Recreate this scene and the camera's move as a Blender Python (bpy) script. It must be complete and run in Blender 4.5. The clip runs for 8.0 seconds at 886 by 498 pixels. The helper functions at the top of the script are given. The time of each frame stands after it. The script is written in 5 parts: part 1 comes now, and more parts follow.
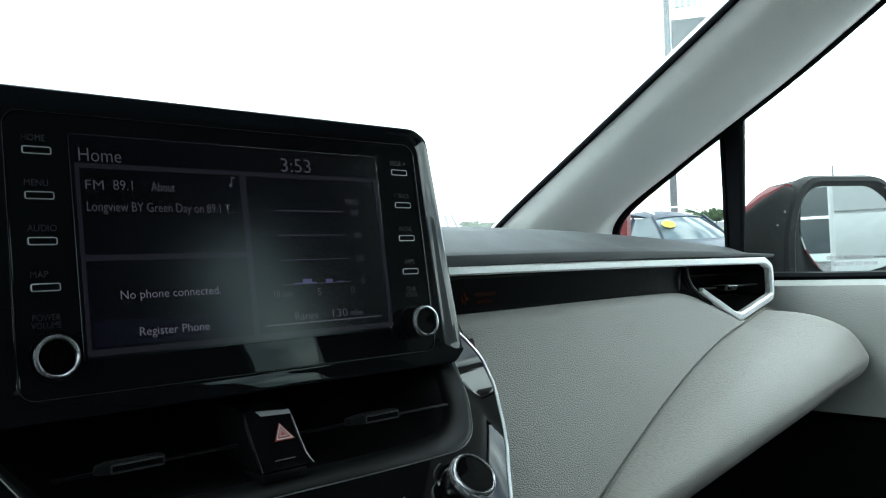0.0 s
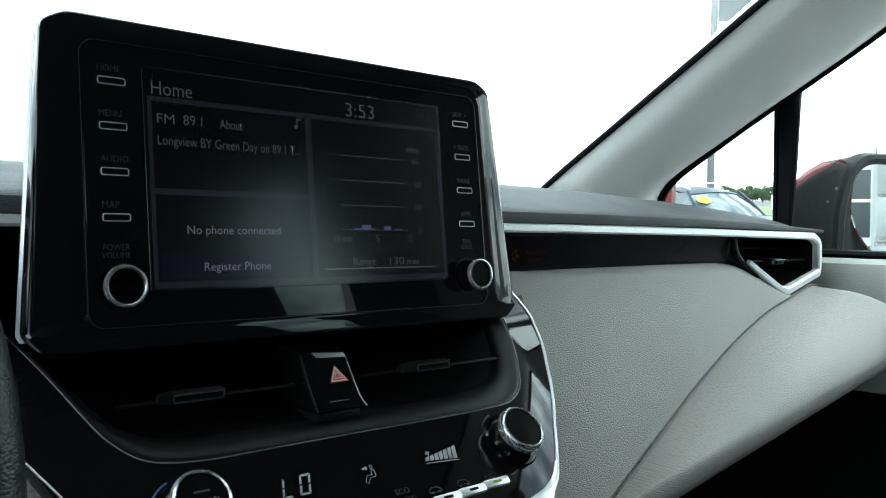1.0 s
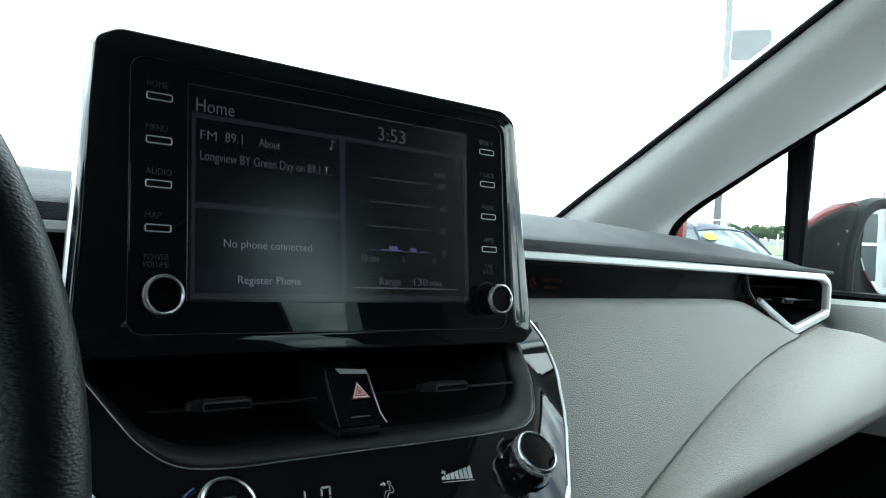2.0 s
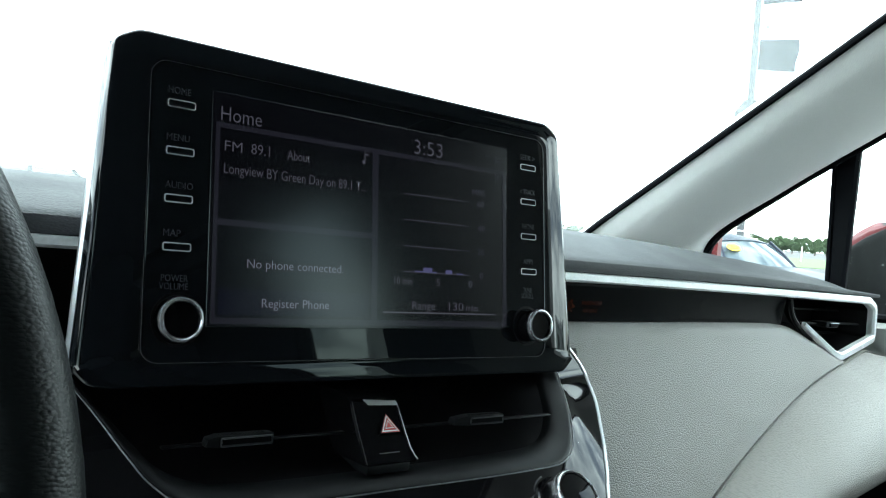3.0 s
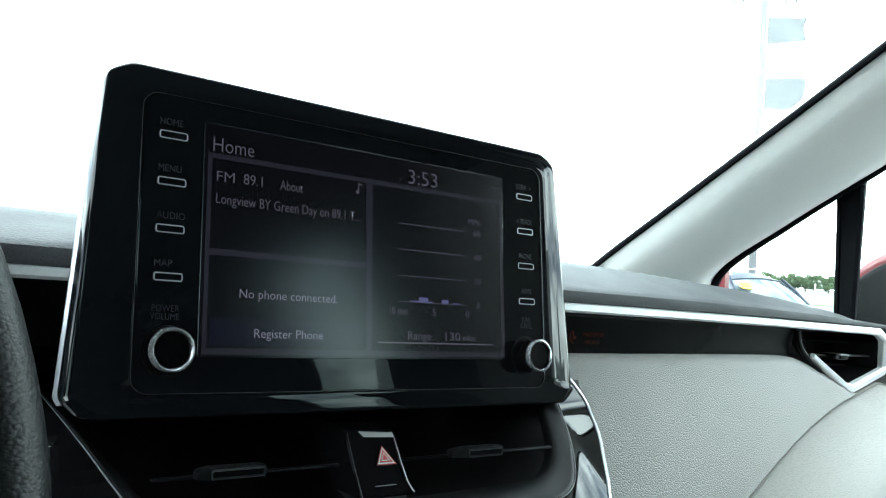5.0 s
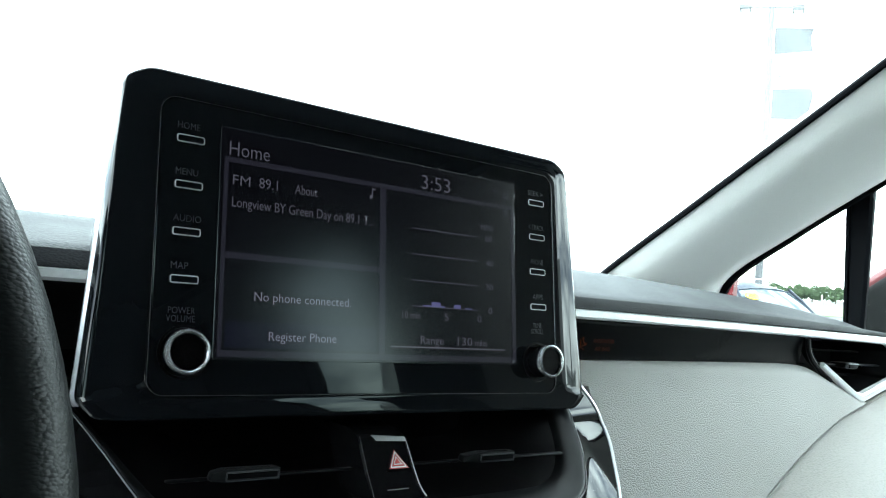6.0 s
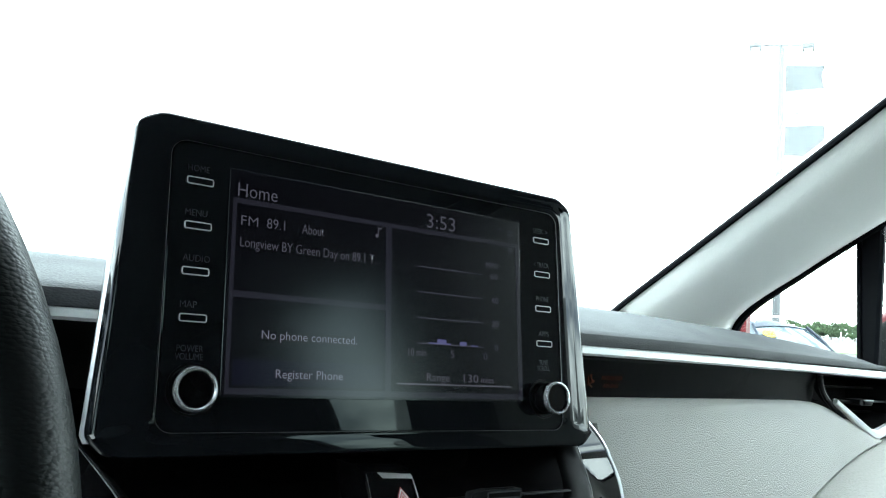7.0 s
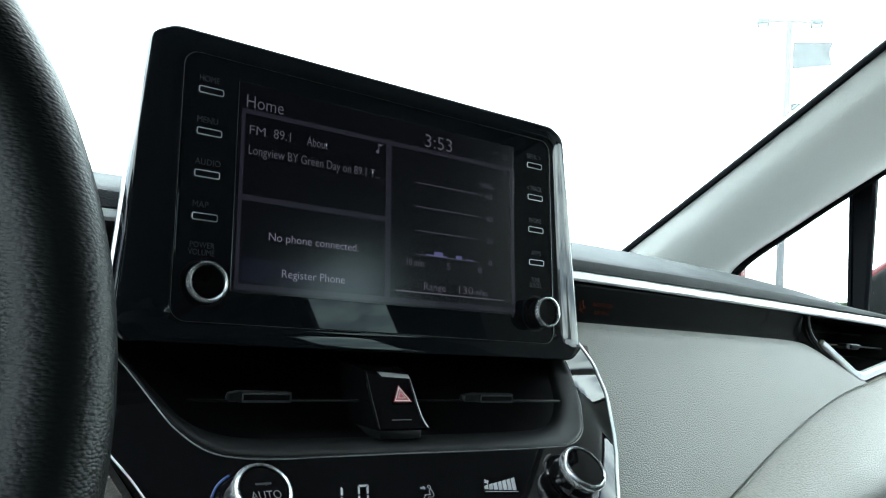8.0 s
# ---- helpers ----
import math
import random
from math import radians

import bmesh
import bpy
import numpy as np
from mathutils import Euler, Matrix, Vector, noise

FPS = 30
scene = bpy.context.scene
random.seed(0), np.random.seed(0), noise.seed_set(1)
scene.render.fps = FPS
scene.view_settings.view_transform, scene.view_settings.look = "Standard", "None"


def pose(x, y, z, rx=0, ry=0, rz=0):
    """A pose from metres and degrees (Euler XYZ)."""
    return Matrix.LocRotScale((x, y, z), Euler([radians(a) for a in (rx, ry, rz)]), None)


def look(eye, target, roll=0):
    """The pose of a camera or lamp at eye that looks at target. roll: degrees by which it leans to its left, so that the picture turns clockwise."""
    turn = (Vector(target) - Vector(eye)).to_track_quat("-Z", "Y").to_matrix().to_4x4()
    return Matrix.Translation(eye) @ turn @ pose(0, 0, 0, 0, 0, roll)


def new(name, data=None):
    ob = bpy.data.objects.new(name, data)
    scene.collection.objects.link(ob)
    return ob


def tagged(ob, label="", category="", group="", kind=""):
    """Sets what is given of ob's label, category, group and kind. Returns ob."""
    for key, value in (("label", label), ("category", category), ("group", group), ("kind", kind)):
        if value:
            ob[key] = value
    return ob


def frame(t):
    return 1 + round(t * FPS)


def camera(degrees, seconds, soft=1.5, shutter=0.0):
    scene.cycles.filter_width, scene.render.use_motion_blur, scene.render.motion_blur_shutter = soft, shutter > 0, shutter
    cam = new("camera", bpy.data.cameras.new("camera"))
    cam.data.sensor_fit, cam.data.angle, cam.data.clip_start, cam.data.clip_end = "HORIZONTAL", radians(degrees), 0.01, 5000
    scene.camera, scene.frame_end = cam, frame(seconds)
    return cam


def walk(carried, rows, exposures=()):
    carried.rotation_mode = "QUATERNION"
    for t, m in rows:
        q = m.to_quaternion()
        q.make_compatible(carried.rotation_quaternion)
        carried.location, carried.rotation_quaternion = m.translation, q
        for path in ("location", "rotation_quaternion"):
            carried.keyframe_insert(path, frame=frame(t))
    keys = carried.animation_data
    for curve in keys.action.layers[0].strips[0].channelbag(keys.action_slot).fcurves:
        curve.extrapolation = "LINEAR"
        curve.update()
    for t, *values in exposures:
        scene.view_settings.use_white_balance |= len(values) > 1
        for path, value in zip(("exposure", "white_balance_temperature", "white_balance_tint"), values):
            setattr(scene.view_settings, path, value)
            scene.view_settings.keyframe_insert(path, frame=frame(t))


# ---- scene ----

# ------------------------------------------------------------------ camera
cam = camera(56.6, 8.0, soft=1.1)
# The car leans a little on the lot; its own axes: x to the passenger side, y ahead, z up, origin at the middle of the touch screen.
CAR = Matrix.Translation((0, 0, 1.15)) @ pose(0, 0, 0, 0, 1.78, 0)
PANEL = CAR @ pose(0, 0, 0, -8.23, 0, 0)  # the screen leans back
PATH = [
    (0, (-0.231, -0.398, 1.161), (1.132, 1.066, 1.123), -2.6),
    (0.5, (-0.243, -0.383, 1.153), (1.04, 1.147, 1.048), -0.7),
    (1, (-0.243, -0.386, 1.154), (1.062, 1.124, 1.031), 0.2),
    (1.5, (-0.26, -0.387, 1.155), (1.055, 1.115, 1.041), 2.2),
    (1.7, (-0.26, -0.389, 1.151), (1.052, 1.119, 1.075), 2.4),
    (2.8, (-0.255, -0.364, 1.166), (1.011, 1.184, 1.112), 3.8),
    (3, (-0.246, -0.355, 1.162), (1.015, 1.197, 1.106), 4.0),
    (3.5, (-0.239, -0.352, 1.155), (1.007, 1.213, 1.105), 3.0),
    (4, (-0.239, -0.354, 1.16), (0.988, 1.225, 1.115), 2.5),
    (4.5, (-0.239, -0.358, 1.155), (1.0, 1.212, 1.187), 2.2),
    (4.7, (-0.237, -0.359, 1.156), (1.002, 1.21, 1.191), 2.7),
    (5.8, (-0.242, -0.358, 1.152), (0.988, 1.217, 1.223), 3.4),
    (6, (-0.242, -0.358, 1.153), (0.982, 1.223, 1.219), 3.5),
    (6.5, (-0.243, -0.362, 1.153), (0.956, 1.235, 1.252), 2.9),
    (7, (-0.242, -0.366, 1.152), (0.947, 1.234, 1.312), 3.1),
    (7.5, (-0.245, -0.378, 1.133), (0.931, 1.228, 1.325), 4.5),
    (8, (-0.251, -0.388, 1.116), (0.936, 1.219, 1.219), 3.5),
]
walk(cam, [(t, look(eye, aim, roll)) for t, eye, aim, roll in PATH], exposures=[(0.0, 1.05, 6400, 8), (1.0, 1.16, 6400, 8), (1.6, 1.30, 6400, 8), (3.0, 1.50, 6400, 8), (4.5, 1.79, 6400, 8), (6.5, 1.92, 6400, 8), (8.0, 1.79, 6400, 8)])

# ------------------------------------------------------------------ world and sun
world = bpy.data.worlds.new("sky")
scene.world = world
world.use_nodes = True
wn = world.node_tree
wn.nodes.clear()
w_out = wn.nodes.new("ShaderNodeOutputWorld")
w_bg = wn.nodes.new("ShaderNodeBackground")
w_sky = wn.nodes.new("ShaderNodeTexSky")
w_sky.sky_type = "NISHITA"
w_sky.sun_disc = False
w_sky.sun_elevation = radians(58)
w_sky.sun_rotation = radians(215)
w_co = wn.nodes.new("ShaderNodeTexCoord")
w_map = wn.nodes.new("ShaderNodeMapping")
w_map.inputs["Scale"].default_value = (1.0, 1.0, 2.2)
w_noise = wn.nodes.new("ShaderNodeTexNoise")
w_noise.inputs["Scale"].default_value = 3.6
w_noise.inputs["Detail"].default_value = 9
w_noise.inputs["Roughness"].default_value = 0.6
w_ramp = wn.nodes.new("ShaderNodeValToRGB")
w_ramp.color_ramp.elements[0].position = 0.42
w_ramp.color_ramp.elements[1].position = 0.56
w_ramp.color_ramp.elements[0].color = (0.15, 0.15, 0.15, 1)
w_mix = wn.nodes.new("ShaderNodeMixRGB")
w_mix.inputs["Color2"].default_value = (20.0, 23.2, 23.4, 1)  # bright thin cloud
wn.links.new(w_co.outputs["Generated"], w_map.inputs["Vector"])
wn.links.new(w_map.outputs["Vector"], w_noise.inputs["Vector"])
wn.links.new(w_noise.outputs["Fac"], w_ramp.inputs["Fac"])
wn.links.new(w_ramp.outputs["Color"], w_mix.inputs["Fac"])
wn.links.new(w_sky.outputs["Color"], w_mix.inputs["Color1"])
wn.links.new(w_mix.outputs["Color"], w_bg.inputs["Color"])
w_bg.inputs["Strength"].default_value = 0.15
wn.links.new(w_bg.outputs["Background"], w_out.inputs["Surface"])
sun_data = bpy.data.lights.new("sun", "SUN")
sun_data.energy, sun_data.angle, sun_data.color = 1.2, radians(14), (1.0, 0.97, 0.93)
sun = new("sun", sun_data)
TO_SUN = Vector((math.sin(radians(215)) * math.cos(radians(58)), math.cos(radians(215)) * math.cos(radians(58)), math.sin(radians(58))))
sun.matrix_world = look(TO_SUN * 40, (0, 0, 0))

# ------------------------------------------------------------------ materials


def material(name, colour, rough=0.5, metal=0.0, spec=0.5, grain=0.0, grain_size=300.0, var=0.08, var_size=18.0, wear=0.0, coat=0.0, crease=0.0, flat=False, emit=None, emit_strength=0.0):
    """A painted, moulded or padded surface: tone varies at two scales, with a fine relief of its own."""
    m = bpy.data.materials.new(name)
    m.use_nodes = True
    nt = m.node_tree
    b = nt.nodes["Principled BSDF"]
    b.inputs["Roughness"].default_value = rough
    b.inputs["Metallic"].default_value = metal
    b.inputs["Specular IOR Level"].default_value = spec
    b.inputs["Coat Weight"].default_value = coat
    b.inputs["Coat Roughness"].default_value = 0.03
    co = nt.nodes.new("ShaderNodeTexCoord")
    n1 = nt.nodes.new("ShaderNodeTexNoise")
    n1.inputs["Scale"].default_value = var_size
    n1.inputs["Detail"].default_value = 5
    nt.links.new(co.outputs["Object"], n1.inputs["Vector"])
    n2 = nt.nodes.new("ShaderNodeTexNoise")
    n2.inputs["Scale"].default_value = var_size * 22
    n2.inputs["Detail"].default_value = 2
    nt.links.new(co.outputs["Object"], n2.inputs["Vector"])
    add = nt.nodes.new("ShaderNodeMath")
    add.operation = "ADD"
    nt.links.new(n1.outputs["Fac"], add.inputs[0])
    nt.links.new(n2.outputs["Fac"], add.inputs[1])
    mr = nt.nodes.new("ShaderNodeMapRange")
    mr.inputs["From Min"].default_value = 0.6
    mr.inputs["From Max"].default_value = 1.4
    nt.links.new(add.outputs[0], mr.inputs["Value"])
    mix = nt.nodes.new("ShaderNodeMixRGB")
    mix.inputs["Color1"].default_value = (*[c * (1 - var) for c in colour], 1)
    mix.inputs["Color2"].default_value = (*[min(1, c * (1 + var)) for c in colour], 1)
    nt.links.new(mr.outputs["Result"], mix.inputs["Fac"])
    nt.links.new(mix.outputs["Color"], b.inputs["Base Color"])
    if wear > 0:
        w = nt.nodes.new("ShaderNodeMapRange")
        w.inputs["From Min"].default_value = 0.35
        w.inputs["From Max"].default_value = 0.7
        w.inputs["To Min"].default_value = max(0.0, rough - wear)
        w.inputs["To Max"].default_value = rough + wear
        nt.links.new(n1.outputs["Fac"], w.inputs["Value"])
        nt.links.new(w.outputs["Result"], b.inputs["Roughness"])
    if grain > 0:
        # pebbled skin: rounded cells, wider than high, unevenly deep
        wide = nt.nodes.new("ShaderNodeMapping")
        wide.inputs["Scale"].default_value = (0.55, 0.9, 1.25)
        wob = nt.nodes.new("ShaderNodeMixRGB")
        wob.blend_type = "ADD"
        wob.inputs["Fac"].default_value = 0.35 / grain_size
        nt.links.new(co.outputs["Object"], wob.inputs["Color1"])
        nt.links.new(n2.outputs["Color"], wob.inputs["Color2"])
        nt.links.new(wob.outputs["Color"], wide.inputs["Vector"])
        v = nt.nodes.new("ShaderNodeTexVoronoi")
        v.feature = "SMOOTH_F1"
        if flat:
            wide.inputs["Rotation"].default_value = (math.pi / 2, 0, 0)
            v.voronoi_dimensions = "2D"
        v.inputs["Scale"].default_value = grain_size
        v.inputs["Smoothness"].default_value = 0.15
        nt.links.new(wide.outputs["Vector"], v.inputs["Vector"])
        n3 = nt.nodes.new("ShaderNodeTexNoise")
        n3.inputs["Scale"].default_value = grain_size * 1.6
        n3.inputs["Detail"].default_value = 2
        nt.links.new(wide.outputs["Vector"], n3.inputs["Vector"])
        high = nt.nodes.new("ShaderNodeMath")
        high.operation = "MULTIPLY_ADD"
        high.inputs[1].default_value = 0.2
        low = nt.nodes.new("ShaderNodeMath")
        low.operation = "SUBTRACT"
        low.inputs[0].default_value = 1.0
        nt.links.new(v.outputs["Distance"], low.inputs[1])
        nt.links.new(n3.outputs["Fac"], high.inputs[0])
        nt.links.new(low.outputs[0], high.inputs[2])
        bump = nt.nodes.new("ShaderNodeBump")
        bump.inputs["Strength"].default_value = grain
        bump.inputs["Distance"].default_value = 0.55 / grain_size
        nt.links.new(high.outputs[0], bump.inputs["Height"])
        nt.links.new(bump.outputs["Normal"], b.inputs["Normal"])
        # shade painted into the base colour: grain creases darker, pebble tops lighter
        if crease > 0:
            dirt_light = nt.nodes.new("ShaderNodeMapRange")
            dirt_light.interpolation_type = "SMOOTHSTEP"
            dirt_light.inputs["From Min"].default_value = 0.35
            dirt_light.inputs["From Max"].default_value = 0.75
            dirt_light.inputs["To Min"].default_value = 1.0 + 0.4 * crease
            dirt_light.inputs["To Max"].default_value = 1.0 - crease
            nt.links.new(v.outputs["Distance"], dirt_light.inputs["Value"])
            tone = nt.nodes.new("ShaderNodeMixRGB")
            tone.blend_type = "MULTIPLY"
            tone.inputs["Fac"].default_value = 1.0
            nt.links.new(mix.outputs["Color"], tone.inputs["Color1"])
            nt.links.new(dirt_light.outputs["Result"], tone.inputs["Color2"])
            nt.links.new(tone.outputs["Color"], b.inputs["Base Color"])
    if emit:
        b.inputs["Emission Color"].default_value = (*emit, 1)
        b.inputs["Emission Strength"].default_value = emit_strength
    return m


def gloss_black(name, rough=0.04, dust=0.02, spec=0.3, base=(0.004, 0.004, 0.0045)):
    """Piano-black plastic with a few specks of dust."""
    m = material(name, base, rough, spec=spec, var=0.3)
    nt = m.node_tree
    b = nt.nodes["Principled BSDF"]
    co = nt.nodes.new("ShaderNodeTexCoord")
    v = nt.nodes.new("ShaderNodeTexVoronoi")
    v.inputs["Scale"].default_value = 130
    nt.links.new(co.outputs["Object"], v.inputs["Vector"])
    lt = nt.nodes.new("ShaderNodeMath")
    lt.operation = "LESS_THAN"
    lt.inputs[1].default_value = dust
    nt.links.new(v.outputs["Distance"], lt.inputs[0])
    mix = nt.nodes.new("ShaderNodeMixRGB")
    mix.inputs["Color1"].default_value = (*base, 1)
    mix.inputs["Color2"].default_value = (0.25, 0.25, 0.24, 1)
    nt.links.new(lt.outputs[0], mix.inputs["Fac"])
    nt.links.new(mix.outputs["Color"], b.inputs["Base Color"])
    return m


def pane_glass(name, tint=(0.92, 0.96, 0.95), dirt_light=0.02):
    """Thin clear glass: see-through with a sharp reflection and a film for dust and glare haze."""
    m = bpy.data.materials.new(name)
    m.use_nodes = True
    nt = m.node_tree
    nt.nodes.clear()
    out = nt.nodes.new("ShaderNodeOutputMaterial")
    tr = nt.nodes.new("ShaderNodeBsdfTransparent")
    tr.inputs["Color"].default_value = (*tint, 1)
    gl = nt.nodes.new("ShaderNodeBsdfGlossy")
    gl.inputs["Roughness"].default_value = 0.01
    m1 = nt.nodes.new("ShaderNodeMixShader")
    m1.inputs[0].default_value = 0.02
    nt.links.new(tr.outputs[0], m1.inputs[1])
    nt.links.new(gl.outputs[0], m1.inputs[2])
    df = nt.nodes.new("ShaderNodeBsdfTranslucent")
    df.inputs["Color"].default_value = (0.8, 0.85, 0.85, 1)
    co = nt.nodes.new("ShaderNodeTexCoord")
    no = nt.nodes.new("ShaderNodeTexNoise")
    no.inputs["Scale"].default_value = 220
    no.inputs["Detail"].default_value = 3
    nt.links.new(co.outputs["Object"], no.inputs["Vector"])
    mr = nt.nodes.new("ShaderNodeMapRange")
    mr.inputs["From Min"].default_value = 0.5
    mr.inputs["From Max"].default_value = 0.75
    mr.inputs["To Min"].default_value = dirt_light * 0.9
    mr.inputs["To Max"].default_value = dirt_light * 1.4
    nt.links.new(no.outputs["Fac"], mr.inputs["Value"])
    m2 = nt.nodes.new("ShaderNodeMixShader")
    nt.links.new(mr.outputs["Result"], m2.inputs[0])
    nt.links.new(m1.outputs[0], m2.inputs[1])
    nt.links.new(df.outputs[0], m2.inputs[2])
    nt.links.new(m2.outputs[0], out.inputs["Surface"])
    return m


def glow(name, colour, strength):
    """Lit print behind the display glass."""
    return material(name, (0.004, 0.004, 0.006), 0.17, spec=0.6, emit=colour, emit_strength=strength)


PIANO = gloss_black("piano_black", 0.035)
BEZEL = gloss_black("bezel_black", 0.022, 0.012, 0.28, (0.0058, 0.0070, 0.0084))
DISPLAY = material("display_glass", (0.002, 0.002, 0.003), 0.17, spec=0.6, var=0.15, emit=(0.2, 0.22, 0.34), emit_strength=0.0016)
BAND = material("inlay_black", (0.007, 0.0075, 0.008), 0.25, spec=0.04, grain=0.03, grain_size=1800)
BLACK = material("satin_black", (0.003, 0.003, 0.0034), 0.45, spec=0.05, grain=0.15, grain_size=1800)
LIP = material("vent_lip", (0.005, 0.0055, 0.006), 0.42, spec=0.12, grain=0.25, grain_size=2200)
PAD = material("dash_pad", (0.046, 0.048, 0.052), 0.6, spec=0.22, grain=0.5, grain_size=1000, wear=0.06, crease=0.10)
LEATHER = material("grey_vinyl", (0.275, 0.260, 0.239), 0.5, grain=0.7, grain_size=1050, var=0.03, wear=0.06, crease=0.11, flat=True)
PILLAR = material("pillar_trim", (0.86, 0.865, 0.835), 0.5, grain=0.25, grain_size=800, var=0.02, wear=0.05)
DOORTRIM = material("door_vinyl", (0.29, 0.295, 0.28), 0.5, grain=0.3, grain_size=560, var=0.03)
HEADLINER = material("headliner_cloth", (0.07, 0.07, 0.068), 0.9, grain=0.5, grain_size=900)
CARPET = material("carpet", (0.008, 0.008, 0.009), 0.95, spec=0.05, grain=0.8, grain_size=900)
SATIN = material("satin_silver", (0.80, 0.81, 0.82), 0.30, metal=0.35, grain=0.05, grain_size=3000)
CHROME = material("bright_chrome", (0.50, 0.51, 0.52), 0.26, metal=0.75, var=0.03)
TAB = material("vent_tab", (0.008, 0.0085, 0.009), 0.35, spec=0.14, grain=0.05, grain_size=2200)
TABEDGE = material("vent_tab_edge", (0.035, 0.037, 0.04), 0.35, spec=0.3)
RUBBER = material("weatherstrip", (0.003, 0.0035, 0.005), 0.55, spec=0.06, grain=0.1, grain_size=1500)
RIM = material("wheel_leather", (0.0032, 0.0042, 0.0044), 0.40, spec=0.15, grain=0.3, grain_size=1000, crease=0.10)
REDPAINT = material("red_paint", (0.10, 0.006, 0.009), 0.45, spec=0.12)
MIRRORCASE = material("mirror_case", (0.0045, 0.0052, 0.0052), 0.5, spec=0.08, grain=0.3, grain_size=900)
speck = MIRRORCASE.node_tree
sp_co = speck.nodes.new("ShaderNodeTexCoord")
sp_v = speck.nodes.new("ShaderNodeTexVoronoi")
sp_v.inputs["Scale"].default_value = 42
sp_lt = speck.nodes.new("ShaderNodeMath")
sp_lt.operation = "LESS_THAN"
sp_lt.inputs[1].default_value = 0.10
sp_mix = speck.nodes.new("ShaderNodeMixRGB")
sp_mix.inputs["Color1"].default_value = (0.0045, 0.0052, 0.0052, 1)
sp_mix.inputs["Color2"].default_value = (0.16, 0.17, 0.165, 1)
speck.links.new(sp_co.outputs["Object"], sp_v.inputs["Vector"])
speck.links.new(sp_v.outputs["Distance"], sp_lt.inputs[0])
speck.links.new(sp_lt.outputs[0], sp_mix.inputs["Fac"])
speck.links.new(sp_mix.outputs["Color"], speck.nodes["Principled BSDF"].inputs["Base Color"])
MIRROR = material("mirror_glass", (0.74, 0.77, 0.77), 0.01, metal=1.0, var=0.02)
SIDESILVER = material("side_silver", (0.36, 0.37, 0.39), 0.3, metal=0.6)
FINEEDGE = material("fine_edge", (0.20, 0.205, 0.21), 0.3, metal=0.5)
GLINT = material("groove_glint", (0.07, 0.072, 0.075), 0.3, metal=0.4)
PRINT = material("label_print", (0.030, 0.030, 0.036), 0.5, spec=0.2)
KEYEDGE = material("key_edge", (0.46, 0.46, 0.47), 0.35, metal=0.3)
UITEXT = glow("ui_text", (0.62, 0.62, 0.80), 0.032)
UIBRIGHT = glow("ui_text_bright", (0.66, 0.66, 0.86), 0.072)
UIDIM = glow("ui_dim", (0.5, 0.5, 0.72), 0.028)
UIFRAME = glow("ui_frame", (0.42, 0.42, 0.62), 0.0085)
UIBAR = glow("ui_bar", (0.32, 0.32, 0.75), 0.0672)
UIBLUE = glow("ui_blue", (0.25, 0.25, 0.70), 0.003)
ORANGE = glow("orange_lamp", (1.0, 0.20, 0.03), 0.007)
REDICON = material("red_print", (0.42, 0.04, 0.035), 0.5)
WHITEICON = material("white_print", (0.62, 0.62, 0.60), 0.5)
GREYICON = material("grey_print", (0.30, 0.30, 0.32), 0.5)
DIMICON = material("dim_print", (0.10, 0.10, 0.105), 0.5)
GREENLED = glow("green_led", (0.35, 0.75, 0.15), 0.14)
BLUELED = glow("blue_arc", (0.05, 0.2, 0.8), 0.06)
# these films also stand in for glare haze over the view outside
CLEAR = pane_glass("window_glass", dirt_light=0.012)
TINTED = pane_glass("tinted_glass", tint=(0.66, 0.71, 0.69), dirt_light=0.004)
SCREENGLASS = pane_glass("windscreen_glass", dirt_light=0.12)
ASPHALT = material("asphalt", (0.06, 0.06, 0.062), 0.9, grain=0.6, grain_size=60, var=0.25, var_size=0.4)
GRASS = material("grass", (0.07, 0.12, 0.03), 0.9, var=0.4, var_size=0.8)
WHITEPAINT = material("white_paint", (0.8, 0.8, 0.8), 0.35, coat=0.4)
VANPAINT = material("off_white_paint", (0.33, 0.34, 0.34), 0.5, coat=0.1)

# ------------------------------------------------------------------ mesh helpers
FRAMES = {}


def thing(name, label, category, at=(0, 0, 0), frame_of=None, group="", kind=""):
    """An empty at the base of a thing; its parts are given in the frame's own metres."""
    m = CAR if frame_of is None else frame_of
    ob = new(name)
    ob.matrix_basis = m @ Matrix.Translation(at)
    ob.empty_display_size = 0.05
    FRAMES[ob] = (m, ob.matrix_basis.copy())
    return tagged(ob, label, category, group, kind)


def finish(bm, name, mat, smooth=True, angle=35):
    bmesh.ops.recalc_face_normals(bm, faces=bm.faces)
    me = bpy.data.meshes.new(name)
    if smooth:
        for f in bm.faces:
            f.smooth = True
        for e in bm.edges:
            if len(e.link_faces) == 2 and e.calc_face_angle(0) > radians(angle):
                e.smooth = False
    bm.to_mesh(me)
    bm.free()
    for one in mat if isinstance(mat, (list, tuple)) else [mat]:
        me.materials.append(one)
    return me


def part(name, bm, mat, parent, label="", smooth=True, angle=35):
    me = bm if isinstance(bm, bpy.types.Mesh) else finish(bm, name, mat, smooth, angle)
    ob = new(name, me)
    m, w = FRAMES[parent]
    ob.parent = parent
    ob.matrix_basis = w.inverted() @ m
    FRAMES[ob] = (m, m)
    if label:
        tagged(ob, label)
    return ob


def single(name, bm, mat, label, category, frame_of=None, kind="", group=""):
    """A thing of one mesh."""
    ob = new(name, finish(bm, name, mat))
    m = CAR if frame_of is None else frame_of
    ob.matrix_basis = m
    FRAMES[ob] = (m, m)
    return tagged(ob, label, category, group, kind)


